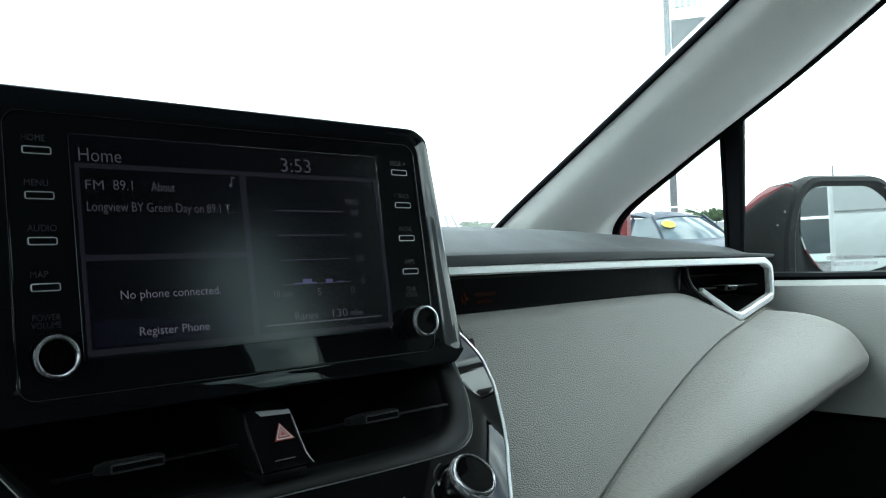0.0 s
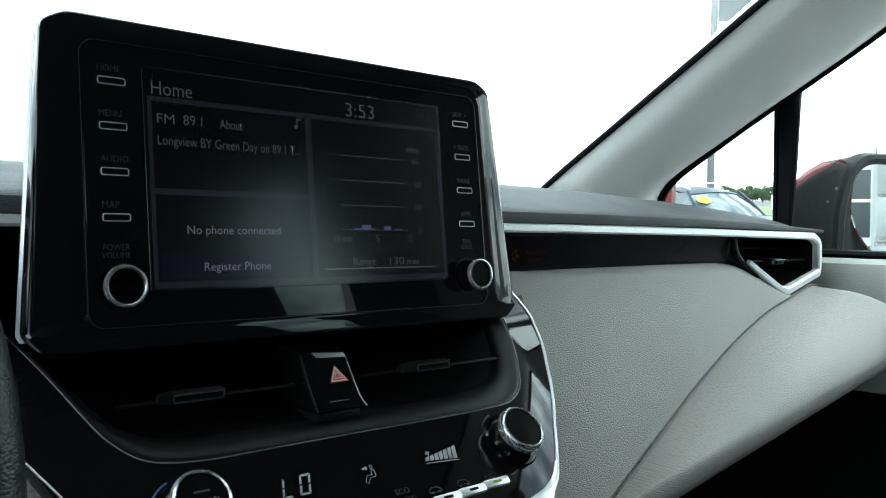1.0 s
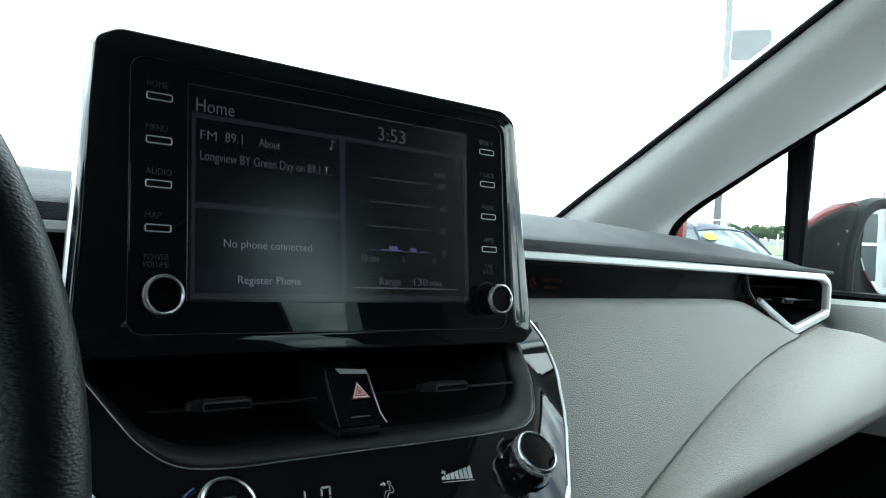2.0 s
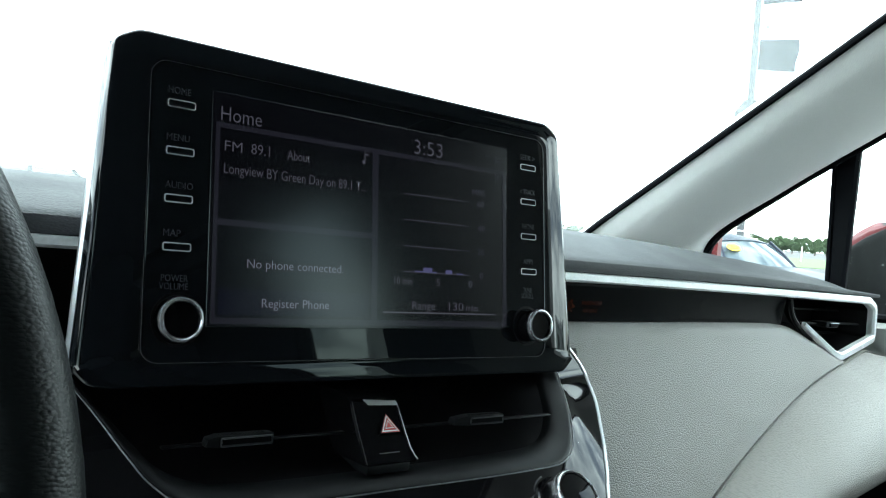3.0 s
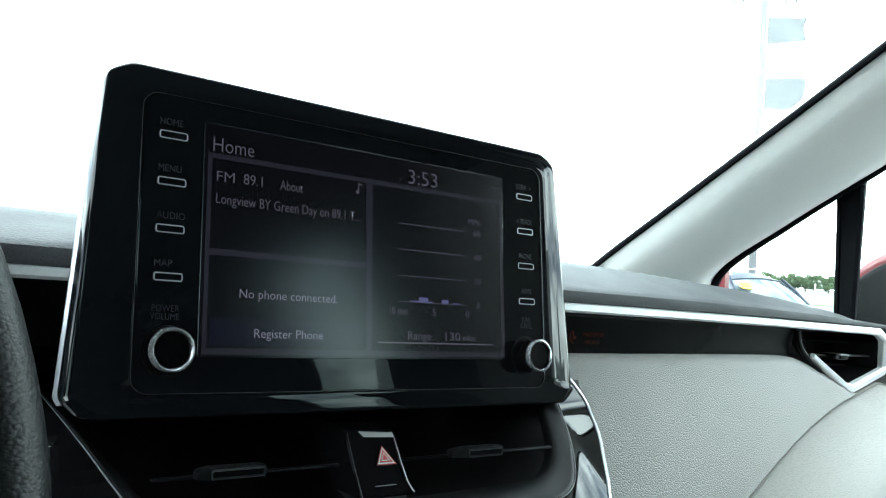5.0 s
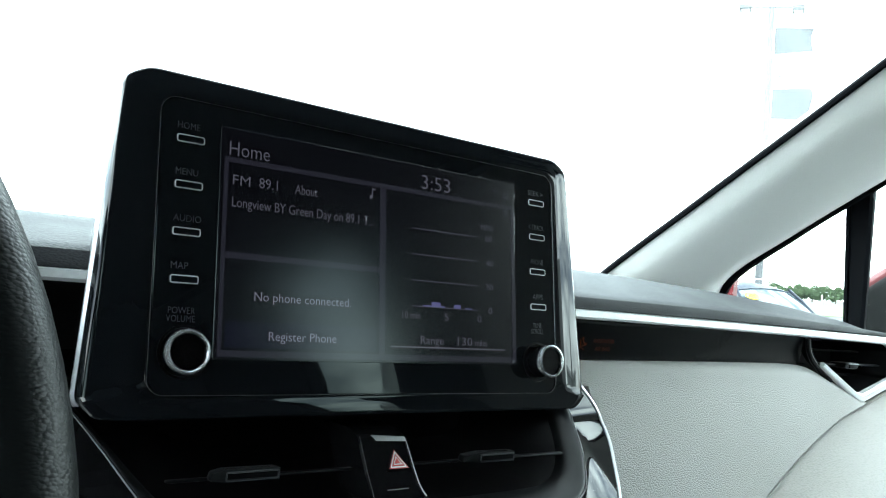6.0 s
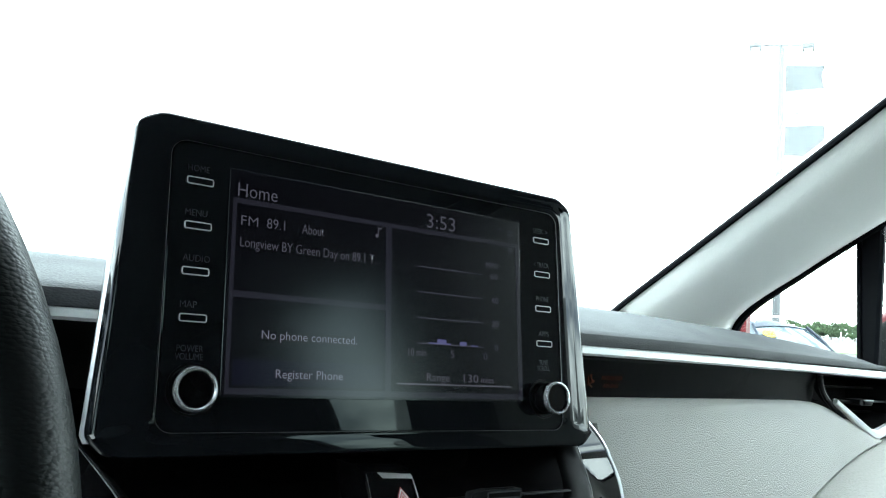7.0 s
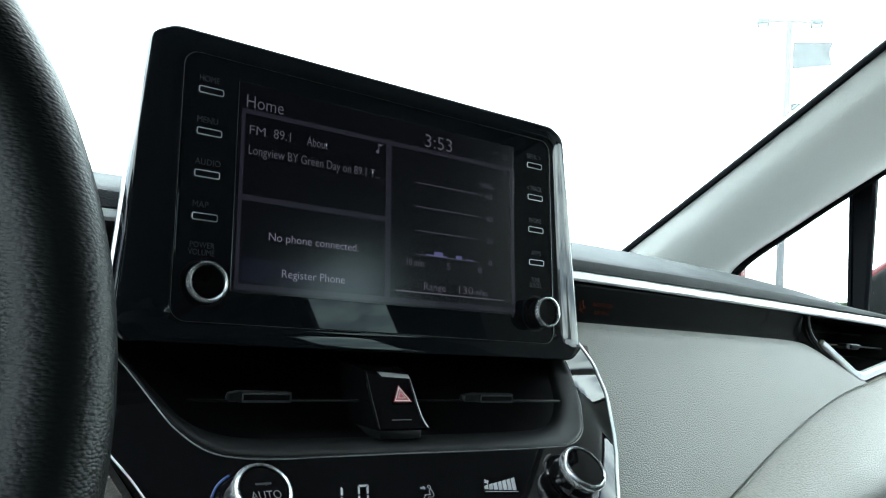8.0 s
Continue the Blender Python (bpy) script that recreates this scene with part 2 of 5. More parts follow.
def box(bm, lo, hi, bevel=0.0, seg=2, m=None):
    r = bmesh.ops.create_cube(bm, size=1.0)
    c = [(a + b) / 2 for a, b in zip(lo, hi)]
    s = [abs(b - a) for a, b in zip(lo, hi)]
    for v in r["verts"]:
        v.co = Vector((c[0] + v.co.x * s[0], c[1] + v.co.y * s[1], c[2] + v.co.z * s[2]))
    if bevel > 0:
        es = list({e for v in r["verts"] for e in v.link_edges})
        r2 = bmesh.ops.bevel(bm, geom=es, offset=bevel, segments=seg, affect="EDGES", profile=0.5)
        vs = {v for f in r2["faces"] for v in f.verts} | {v for v in r["verts"] if v.is_valid}
    else:
        vs = set(r["verts"])
    if m is not None:
        for v in vs:
            v.co = m @ v.co
    return bm


def rounded(points, radius, seg=5):
    """Round the corners of a closed outline. radius: one number or one a corner."""
    out = []
    n = len(points)
    for i in range(n):
        p = Vector(points[i])
        a = Vector(points[i - 1]) - p
        b = Vector(points[(i + 1) % n]) - p
        r = radius[i] if isinstance(radius, (list, tuple)) else radius
        d = min(r, a.length * 0.48, b.length * 0.48)
        p0, p1 = p + a.normalized() * d, p + b.normalized() * d
        for k in range(seg + 1):
            t = k / seg
            out.append((1 - t) ** 2 * p0 + 2 * t * (1 - t) * p + t ** 2 * p1)
    return out


def loft(bm, rings, closed=True, cap=True):
    """Skin between rings of equal count."""
    vs = [[bm.verts.new(p) for p in ring] for ring in rings]
    for a, b in zip(vs, vs[1:]):
        n = len(a)
        for i in range(n if closed else n - 1):
            j = (i + 1) % n
            try:
                bm.faces.new((a[i], a[j], b[j], b[i]))
            except ValueError:
                pass
    if cap and closed:
        bm.faces.new(vs[0])
        bm.faces.new(vs[-1])
    return vs


def slab(outline, y0, y1, soft=0.001, lift=None):
    """A plate in the x-z plane between depths y0 (front, nearer) and y1, its front edge softened."""
    bm = bmesh.new()
    c = sum((Vector(p) for p in outline), Vector((0, 0))) / len(outline)

    def ring(y, inset):
        pts = []
        for p in outline:
            v = Vector(p) - c
            k = max(0.0, 1 - inset / max(v.length, 1e-6))
            q = c + v * k
            pts.append((q.x, y + (lift(q.x, q.y) if lift else 0.0), q.y))
        return pts

    loft(bm, [ring(y1, 0), ring(y0 + soft, 0), ring(y0 + soft * 0.3, soft * 0.3), ring(y0, soft)])
    return bm


def smooth_path(points, steps=8):
    """Catmull-Rom through control points."""
    p = [Vector(q) for q in points]
    p = [p[0] * 2 - p[1], *p, p[-1] * 2 - p[-2]]
    out = []
    for i in range(1, len(p) - 2):
        for k in range(steps):
            t = k / steps
            out.append(0.5 * (2 * p[i] + (p[i + 1] - p[i - 1]) * t + (2 * p[i - 1] - 5 * p[i] + 4 * p[i + 1] - p[i + 2]) * t * t
                              + (3 * p[i] - p[i - 1] - 3 * p[i + 1] + p[i + 2]) * t ** 3))
    out.append(p[-2])
    return out


def sweep(path, profile, up=(0, 0, 1), closed=False, taper=None):
    """A profile (across, outward) carried along a path. 'up' fixes its turn."""
    bm = bmesh.new()
    path = [Vector(p) for p in path]
    rings = []
    n = len(path)
    for i, p in enumerate(path):
        a = path[i - 1] if i or closed else path[0]
        b = path[(i + 1) % n] if i < n - 1 or closed else path[-1]
        t = (b - a).normalized()
        side = t.cross(Vector(up)).normalized()
        nor = side.cross(t).normalized()
        k = taper(i / (n - 1)) if taper else 1.0
        rings.append([p + side * (u * k) + nor * (v * k) for u, v in profile])
    if closed:
        rings.append(rings[0])
        vs = [[bm.verts.new(q) for q in r] for r in rings[:-1]]
        vs.append(vs[0])
        for a, b in zip(vs, vs[1:]):
            for i in range(len(a)):
                j = (i + 1) % len(a)
                bm.faces.new((a[i], a[j], b[j], b[i]))
    else:
        loft(bm, rings)
    return bm


def oval(rx, ry, n=12):
    return [(rx * math.cos(2 * math.pi * i / n), ry * math.sin(2 * math.pi * i / n)) for i in range(n)]


def lathe(profile, m, n=40):
    """Turn (radius, height) pairs about the z axis of m."""
    bm = bmesh.new()
    rings = [[m @ Vector((r * math.cos(2 * math.pi * i / n), r * math.sin(2 * math.pi * i / n), h)) for i in range(n)] for r, h in profile]
    loft(bm, rings)
    return bm


def words(body, mat, m, width=None, height=None, depth=0.00012, align="LEFT", name="lettering", bold=0.0):
    """Lettering in the built-in font on the plane of m (x along the line, y up), scaled to its width and cap height."""
    cu = bpy.data.curves.new(name, "FONT")
    cu.body, cu.align_x, cu.size, cu.extrude, cu.resolution_u, cu.offset = body, align, 1.0, 0.0, 3, bold
    tmp = bpy.data.objects.new(name, cu)
    scene.collection.objects.link(tmp)
    bpy.context.view_layer.update()
    me = bpy.data.meshes.new_from_object(tmp.evaluated_get(bpy.context.evaluated_depsgraph_get()))
    bpy.data.objects.remove(tmp)
    bpy.data.curves.remove(cu)
    xs = [v.co.x for v in me.vertices]
    sy = (height or 0.004) / 0.69
    sx = width / max(1e-6, max(xs) - min(xs)) if width else sy
    x0 = min(xs) if align == "LEFT" else (min(xs) + max(xs)) / 2
    me.transform(m @ Matrix.Translation((0, 0, depth)) @ Matrix.Diagonal((sx, sy, 1, 1)) @ Matrix.Translation((-x0, 0, 0)))
    me.materials.clear()
    me.materials.append(mat)
    me.name = name
    return me


def on_panel(u, v, y=0.0):
    """The plane of the screen's face: x along u, y up, z towards the driver."""
    return Matrix(((1, 0, 0, u), (0, 0, -1, y), (0, 1, 0, v), (0, 0, 0, 1)))

# ------------------------------------------------------------------ ground and distance (world axes)
WORLD = Matrix.Identity(4)


def bearing(az, dist, z=0.0):
    """A place on the lot: degrees to the right of straight ahead, metres away."""
    return Vector((-0.245 + dist * math.sin(radians(az)), -0.36 + dist * math.cos(radians(az)), z))


bm = bmesh.new()
bmesh.ops.create_grid(bm, x_segments=2, y_segments=2, size=900)
single("ground", bm, ASPHALT, "grey asphalt car lot reaching the horizon", "ground", WORLD, "structure")
bm = bmesh.new()
edge = [bearing(a, 62 + 2 * math.sin(a), 0.03) for a in range(20, 106, 5)]
far = [bearing(a, 140, 0.03) for a in range(20, 106, 5)]
low = [p - Vector((0, 0, 0.2)) for p in edge]
loft(bm, [low, edge, far], closed=False, cap=False)
single("grass_verge", bm, GRASS, "green grass verge beyond the car lot", "grass", WORLD, "stuff")

# lamp post with a banner
post = thing("light_pole", "tall grey steel light pole on the car lot", "light pole", bearing(58.82, 30), WORLD)
P0 = bearing(58.82, 30, 0.15)
ACROSS = Vector((math.cos(radians(58.82)), -math.sin(radians(58.82)), 0))
part("base", lathe([(0.3, -0.16), (0.3, 0.1), (0.28, 0.12), (0.0, 0.12)], Matrix.Translation(P0), 20), material("concrete", (0.4, 0.39, 0.37), 0.9, grain=0.5, grain_size=60), post)
STEEL = material("galvanised_steel", (0.07, 0.075, 0.08), 0.6, metal=0.2, wear=0.1)
part("shaft", lathe([(0.13, 0.12), (0.12, 5.0), (0.10, 10.95), (0.0, 10.97)], Matrix.Translation(P0), 16), STEEL, post)
part("cross_arm", sweep([P0 + ACROSS * k + Vector((0, 0, 10.92 - 0.08 * k)) for k in (-0.95, -0.4, 0.0, 0.4, 0.95)], oval(0.04, 0.04, 8)), STEEL, post)
for k in (-0.85, 0.85):
    m = Matrix.Translation(P0 + ACROSS * k + Vector((0, 0, 10.87 - 0.08 * k))) @ pose(0, 0, 0, 0, 0, 30)
    bm = bmesh.new()
    box(bm, (-0.3, -0.2, -0.09), (0.3, 0.2, 0.09), 0.05, 3, m)
    head_part = part("lamp_head", bm, STEEL, post)
    bm = bmesh.new()
    box(bm, (-0.22, -0.14, -0.12), (0.22, 0.14, -0.08), 0.01, 2, m)
    part("lens", bm, WHITEPAINT, head_part)
bm = bmesh.new()
loft(bm, [[P0 + ACROSS * (c + dx) + Vector((0, dy, z)) for dx, dy in ((-w, -0.12), (w, -0.12), (w, 0.12), (-w, 0.12))] for c, w, z in ((-0.16, 0.24, 5.42), (-0.16, 0.24, 5.62), (-0.02, 0.12, 6.00), (-0.02, 0.10, 6.04))])
part("junction_box", bm, STEEL, post, "grey tapered box clamped to the shaft")
BANNERDARK = material("banner_black", (0.018, 0.022, 0.026), 0.8, var=0.3, var_size=2.0)
BANNERWHITE = material("banner_white", (0.85, 0.86, 0.87), 0.8, var=0.05)
banner = thing("banner_flag", "black and white banded cloth banner hanging on the light pole", "flag", P0 + ACROSS * 0.13 + Vector((0, 0, 6.6)), WORLD)
for z0, z1, mat in ((9.26, 10.20, BANNERDARK), (8.08, 9.26, BANNERWHITE), (7.05, 8.08, BANNERDARK)):
    bm = bmesh.new()
    rows = []
    for side in (0.006, -0.006):
        for k in range(9):
            z = z0 + (z1 - z0) * k / 8
            row = []
            for i in range(13):
                u = 0.13 + 1.22 * i / 12
                wave = 0.10 * u * math.sin(3.2 * u + 1.7 * z)
                sag = -0.10 * (u / 1.3) ** 2 * math.sin(z * 1.9)
                row.append(P0 + ACROSS * (u + 0.04 * math.sin(5 * z) * u) + Vector((math.sin(radians(58.82)), math.cos(radians(58.82)), 0)) * (wave + side) + Vector((0, 0, z + sag)))
            rows.append(row)
    loft(bm, rows[:9], closed=False, cap=False)
    loft(bm, rows[9:], closed=False, cap=False)
    cloth = part("cloth_band", bm, mat, banner, "black cloth band" if mat is BANNERDARK else "white cloth band")
    if mat is BANNERWHITE:
        for k in range(5):
            c = P0 + ACROSS * (0.36 + 0.2 * k) + Vector((0, 0, 8.65))
            bm = bmesh.new()
            box(bm, (-0.06, -0.16, -0.16), (0.06, 0.16, 0.16), 0, 1, Matrix.Translation(c) @ pose(0, 0, 0, 0, 0, -58.82))
            part("letter_bar", bm, material("letter_grey", (0.3, 0.33, 0.36), 0.8), cloth)


# far trees: trunk, limbs and many small leaves
LEAF = material("leaves", (0.045, 0.085, 0.03), 0.8, var=0.5, var_size=1.2)
BARK = material("bark", (0.10, 0.075, 0.05), 0.9, grain=0.5, grain_size=20)
rng = random.Random(4)


def tree(at, height):
    t = thing("tree", "leafy green tree at the edge of the lot", "tree", at, WORLD, "trees beyond the lot")
    trunk = [at + Vector((0.1 * math.sin(k), 0.1 * math.cos(2 * k), height * 0.62 * k / 5)) for k in range(6)]
    bm = sweep(trunk, oval(0.2, 0.2, 8), up=(1, 0, 0), taper=lambda u: 1 - 0.7 * u)
    for k in range(6):
        a = rng.uniform(0, 6.28)
        p = trunk[2 + k % 4]
        q = p + Vector((math.cos(a), math.sin(a), 0.9)) * height * 0.22
        b2 = sweep([p, (p + q) / 2 + Vector((0, 0, 0.1)), q], oval(0.07, 0.07, 6), up=(0.3, 0.9, 0.1), taper=lambda u: 1 - 0.7 * u)
        me = bpy.data.meshes.new("limb")
        b2.to_mesh(me)
        b2.free()
        bm.from_mesh(me)
        bpy.data.meshes.remove(me)
    part("trunk", bm, BARK, t)
    bm = bmesh.new()
    clumps = [(at + Vector((rng.gauss(0, 1) * height * 0.23, rng.gauss(0, 1) * height * 0.23, height * rng.uniform(0.25, 0.95))), height * rng.uniform(0.09, 0.17)) for _ in range(34)]
    for c, r in clumps:
        for _ in range(130):
            d = Vector((rng.gauss(0, 1), rng.gauss(0, 1), rng.gauss(0, 0.8))).normalized() * r * rng.uniform(0.55, 1.1)
            s = height * rng.uniform(0.028, 0.050)
            a, b = Vector((rng.gauss(0, 1), rng.gauss(0, 1), rng.gauss(0, 1))).normalized(), Vector((rng.gauss(0, 1), rng.gauss(0, 1), rng.gauss(0, 1))).normalized()
            p = c + d
            bm.faces.new([bm.verts.new(p + a * s), bm.verts.new(p + b * s), bm.verts.new(p - a * s), bm.verts.new(p - b * s)])
    part("crown", bm, LEAF, t, smooth=False)


for k in range(26):
    az = 43.9 + k * 0.62 + rng.uniform(-0.2, 0.2) + (8.2 if k > 8 else 0.0)
    far_off = rng.uniform(250, 320)
    tree(bearing(az, far_off), far_off * (0.0178 if az > 59.8 else 0.0150) * rng.uniform(0.85, 1.12))


def parked_car(name, label, at, turn, paint, length=4.5, width=1.82, roof=1.45, sticker=False, belt=0.95, crown=0.0):
    """A parked car: lofted body, glass house with pillars, roof rails, wheels."""
    M = Matrix.Translation(at) @ pose(0, 0, 0, 0, 0, turn)
    car = thing(name, label, "car", at, WORLD, "cars parked on the lot")
    L, W, k = length / 2, width / 2, belt / 0.95

    def section(y, lo, hi, w, tuck):
        pts = rounded([(-w, lo), (-w * 1.0, hi * k - 0.12), (-w * tuck, hi * k), (w * tuck, hi * k), (w, hi * k - 0.12), (w, lo)], 0.06, 3)
        return [M @ Vector((p.x, y, p.y)) for p in pts]

    bm = bmesh.new()
    loft(bm, [section(-L, 0.45, 0.80, W * 0.86, 0.8), section(-L + 0.12, 0.25, 0.98, W * 0.95, 0.85), section(-L * 0.5, 0.22, 1.0, W, 0.9), section(L * 0.35, 0.22, 0.98, W, 0.88),
              section(L * 0.75, 0.24, 0.90, W * 0.97, 0.82), section(L - 0.1, 0.3, 0.76, W * 0.9, 0.8), section(L, 0.42, 0.62, W * 0.8, 0.8)])
    part("body", bm, paint, car)
    glass = material("car_glass", (0.05, 0.07, 0.08), 0.04, spec=0.6, var=0.2)
    roof_y0, roof_y1 = -L * 0.55, L * 0.08
    base0, base1 = -L * 0.88, L * 0.34
    lo = [(-W * 0.93, base0, belt), (-W * 0.93, base1, belt), (W * 0.93, base1, belt), (W * 0.93, base0, belt)]
    hi = [(-W * 0.72, roof_y0, roof - 0.05), (-W * 0.72, roof_y1, roof - 0.05), (W * 0.72, roof_y1, roof - 0.05), (W * 0.72, roof_y0, roof - 0.05)]
    inward = (0.0, -L * 0.2, 1.1)
    bm = bmesh.new()
    rows = []
    for side in (0.0, 0.012):
        for r in range(9):
            t = r / 8
            half = W * (0.93 - 0.23 * t)
            rows.append([M @ Vector((x * half, (base1 + 0.16 * (1 - x * x)) * (1 - t) + (roof_y1 + 0.12 * (1 - x * x)) * t - side, belt + (roof - 0.035 - belt) * t - 0.05 * x * x * t + 0.03 * math.sin(math.pi * t) - side)) for x in np.linspace(-1, 1, 13)])
    loft(bm, rows[:9], closed=False, cap=False)
    loft(bm, rows[9:], closed=False, cap=False)
    part("windscreen", bm, glass, car, "curved windscreen reflecting the sky")
    for i in (0, 2, 3):
        j = (i + 1) % 4
        bm = bmesh.new()
        quad = [Vector(lo[i]), Vector(lo[j]), Vector(hi[j]), Vector(hi[i])]
        loft(bm, [[M @ q for q in quad], [M @ q.lerp(Vector(inward), 0.05) for q in quad]])
        part("window", bm, glass, car, "dark car glass reflecting the sky", smooth=False)
    bm = bmesh.new()
    rows = []
    for y in np.linspace(roof_y0 - 0.08, roof_y1 + 0.02, 9):
        u = (y - roof_y0) / (roof_y1 - roof_y0)
        top = roof - 0.10 * (u - 0.55) ** 2 + crown * (1 - u * u) * (0.4 + 0.6 * min(1.0, 3 * u))
        ring = [(x * W * 0.72, y + 0.12 * (1 - x * x) * u, top - 0.055 * x * x) for x in np.linspace(-1, 1, 13)]
        rows.append([M @ Vector(p) for p in ring] + [M @ Vector((p[0] * 0.98, p[1], p[2] - 0.03)) for p in reversed(ring)])
    loft(bm, rows)
    part("roof", bm, paint, car)
    for sx in (-1, 1):
        for a, b in (((W * 0.93, base1), (W * 0.72, roof_y1)), ((W * 0.93, base0), (W * 0.72, roof_y0)), ((W * 0.94, -L * 0.2), (W * 0.73, -L * 0.2))):
            part("pillar", sweep([M @ Vector((sx * a[0], a[1], belt - 0.01)), M @ Vector((sx * (a[0] + b[0]) / 2, (a[1] + b[1]) / 2, 0.5 * (belt - 0.01 + roof) + 0.01)), M @ Vector((sx * b[0], b[1], roof - 0.03))], oval(0.028, 0.032, 8), up=(0.2, 0.9, 0.1)), paint, car)
        part("roof_rail", sweep([M @ Vector((sx * W * 0.66, y, roof + 0.03 + (0.02 + crown) * math.sin(math.pi * (0.15 + 0.85 * (y - roof_y0) / (roof_y1 - roof_y0))))) for y in np.linspace(roof_y0, roof_y1, 7)], oval(0.018, 0.02, 8)), SATIN, car)
        for y in (-L * 0.62, L * 0.62):
            w = part("wheel", lathe([(0.0, -0.1), (0.32, -0.1), (0.335, -0.06), (0.335, 0.06), (0.32, 0.1), (0.0, 0.1)], M @ pose(sx * (W - 0.1), y, 0.335, 0, 90, 0), 24), RUBBER, car)
            part("rim", lathe([(0.0, -0.11), (0.2, -0.11), (0.22, -0.102), (0.22, 0.102), (0.2, 0.11), (0.0, 0.11)], M @ pose(sx * (W - 0.1), y, 0.335, 0, 90, 0), 20), SATIN, w)
    if sticker:
        slope = math.degrees(math.atan2(base1 - roof_y1, roof - belt))
        m = M @ pose(W * 0.58, roof_y1 + (base1 - roof_y1) * 0.20 / (roof - belt) + 0.125, roof - 0.195, slope - 90, 0, 0) @ pose(0, 0, 0, 0, 0, 180)
        bm = lathe([(0.0, 0.0), (1.0, 0.0), (1.0, 0.012), (0.0, 0.012)], m @ Matrix.Diagonal((0.165, 0.100, 1, 1)), 24)
        st = part("price_sticker", bm, material("yellow_vinyl", (0.85, 0.55, 0.03), 0.5), car, "yellow oval dealer sticker")
        part("lettering", words("2020", RUBBER, m @ Matrix.Translation((-0.10, -0.048, 0.013)), 0.20, 0.098), None, st)
    return car


BLUEPAINT = material("blue_paint", (0.010, 0.016, 0.030), 0.4, spec=0.15, coat=0.05)
DARKPAINT = material("charcoal_paint", (0.02, 0.022, 0.024), 0.4, spec=0.2, coat=0.1)
parked_car("parked_crossover", "dark blue crossover with roof rails and yellow windscreen sticker", bearing(58.72, 18.2), 161, BLUEPAINT, 4.5, 1.85, 1.33, True, 0.80, 0.13)
marker = thing("marker_post", "slim white marker post in the grass", "post", bearing(62.6, 98), WORLD)
part("shaft", lathe([(0.07, 0.0), (0.07, 1.60), (0.05, 1.64), (0.0, 1.64)], Matrix.Translation(bearing(62.6, 98)), 10), WHITEPAINT, marker)
post = thing("marker_post", "slim grey post standing beyond the lot edge", "post", bearing(68.5, 45), WORLD)
part("shaft", lathe([(0.06, 0.0), (0.06, 3.2), (0.05, 3.66), (0.0, 3.66)], Matrix.Translation(bearing(68.5, 45)), 10), material("grey_post", (0.16, 0.17, 0.18), 0.6), post)
SILVERPAINT = material("silver_paint", (0.42, 0.44, 0.45), 0.35, metal=0.3, coat=0.3)
parked_car("parked_suv", "silver sport utility vehicle parked across the lot", bearing(42.2, 27), -60, SILVERPAINT, 4.8, 1.9, 1.80)
parked_car("parked_suv", "charcoal sport utility vehicle parked ahead of the bonnet", bearing(12.8, 15), -78, DARKPAINT, 4.8, 1.9, 1.68)

# white van behind on the passenger side, seen in the door mirror
VP = Vector((4.42, -4.2, 0.15))
M = Matrix.Translation(VP) @ pose(0, 0, 0, 0, 0, 29)
van = thing("white_van", "off-white panel van standing behind, its tail towards the car", "van", VP, WORLD)
bm = bmesh.new()
box(bm, (-1.0, -3.0, 0.42), (1.0, 0.8, 2.25), 0.10, 4, M)
part("body", bm, VANPAINT, van)
GREYMOULD = material("grey_moulding", (0.10, 0.10, 0.11), 0.5)
for x0, x1 in ((-0.97, 0.97),):
    bm = bmesh.new()
    box(bm, (x0, 0.79, 0.55), (x1, 0.822, 0.79), 0.012, 2, M)
    part("rear_door", bm, VANPAINT, van)
    bm = bmesh.new()
    box(bm, (x0, 0.79, 0.80), (x1, 0.822, 1.085), 0.012, 2, M)
    part("rear_door", bm, VANPAINT, van)
    bm = bmesh.new()
    box(bm, (x0, 0.79, 1.10), (x1, 0.822, 2.10), 0.012, 2, M)
    part("rear_door", bm, VANPAINT, van)
bm = bmesh.new()
box(bm, (-0.98, 0.78, 0.42), (0.98, 0.90, 0.56), 0.03, 2, M)
part("bumper", bm, GREYMOULD, van)
for sx in (-1, 1):
    for y in (-2.2, 0.1):
        part("wheel", lathe([(0.0, -0.11), (0.33, -0.11), (0.35, -0.06), (0.35, 0.06), (0.33, 0.11), (0.0, 0.11)], M @ pose(sx * 0.9, y, 0.2, 0, 90, 0), 24), RUBBER, van)

# block added behind the van, unseen itself, to fill reflections in mirror and bezel
SR = Matrix.Translation((19.0, -24.0, 0)) @ pose(0, 0, 0, 0, 0, 34)
show = thing("reflected_block", "added grey block with dark upright panes, there to be reflected", "building", (19.0, -24.0, 0), WORLD)
CLADDING = material("grey_cladding", (0.55, 0.60, 0.58), 0.7, var=0.12, var_size=0.6)
DARKPANE = material("reflected_pane", (0.03, 0.04, 0.045), 0.08, var=0.2)
bm = bmesh.new()
box(bm, (-14, -8.0, 0), (14, 0, 3.0), 0.05, 2, SR)
part("wall", bm, CLADDING, show)
bm = bmesh.new()
box(bm, (-14.3, -8.3, 3.0), (14.3, 0.3, 3.3), 0.06, 2, SR)
part("roof", bm, WHITEPAINT, show)
for k in range(11):
    bm = bmesh.new()
    box(bm, (-13.4 + 2.5 * k, -0.05, 0.3), (-12.0 + 2.5 * k, 0.03, 2.6), 0.02, 1, SR)
    window = part("window", bm, DARKPANE, show)
    bm = bmesh.new()
    box(bm, (-13.5 + 2.5 * k, 0.0, 1.5), (-11.9 + 2.5 * k, 0.08, 1.6), 0.01, 1, SR)
    part("transom", bm, WHITEPAINT, window)

# ------------------------------------------------------------------ dashboard


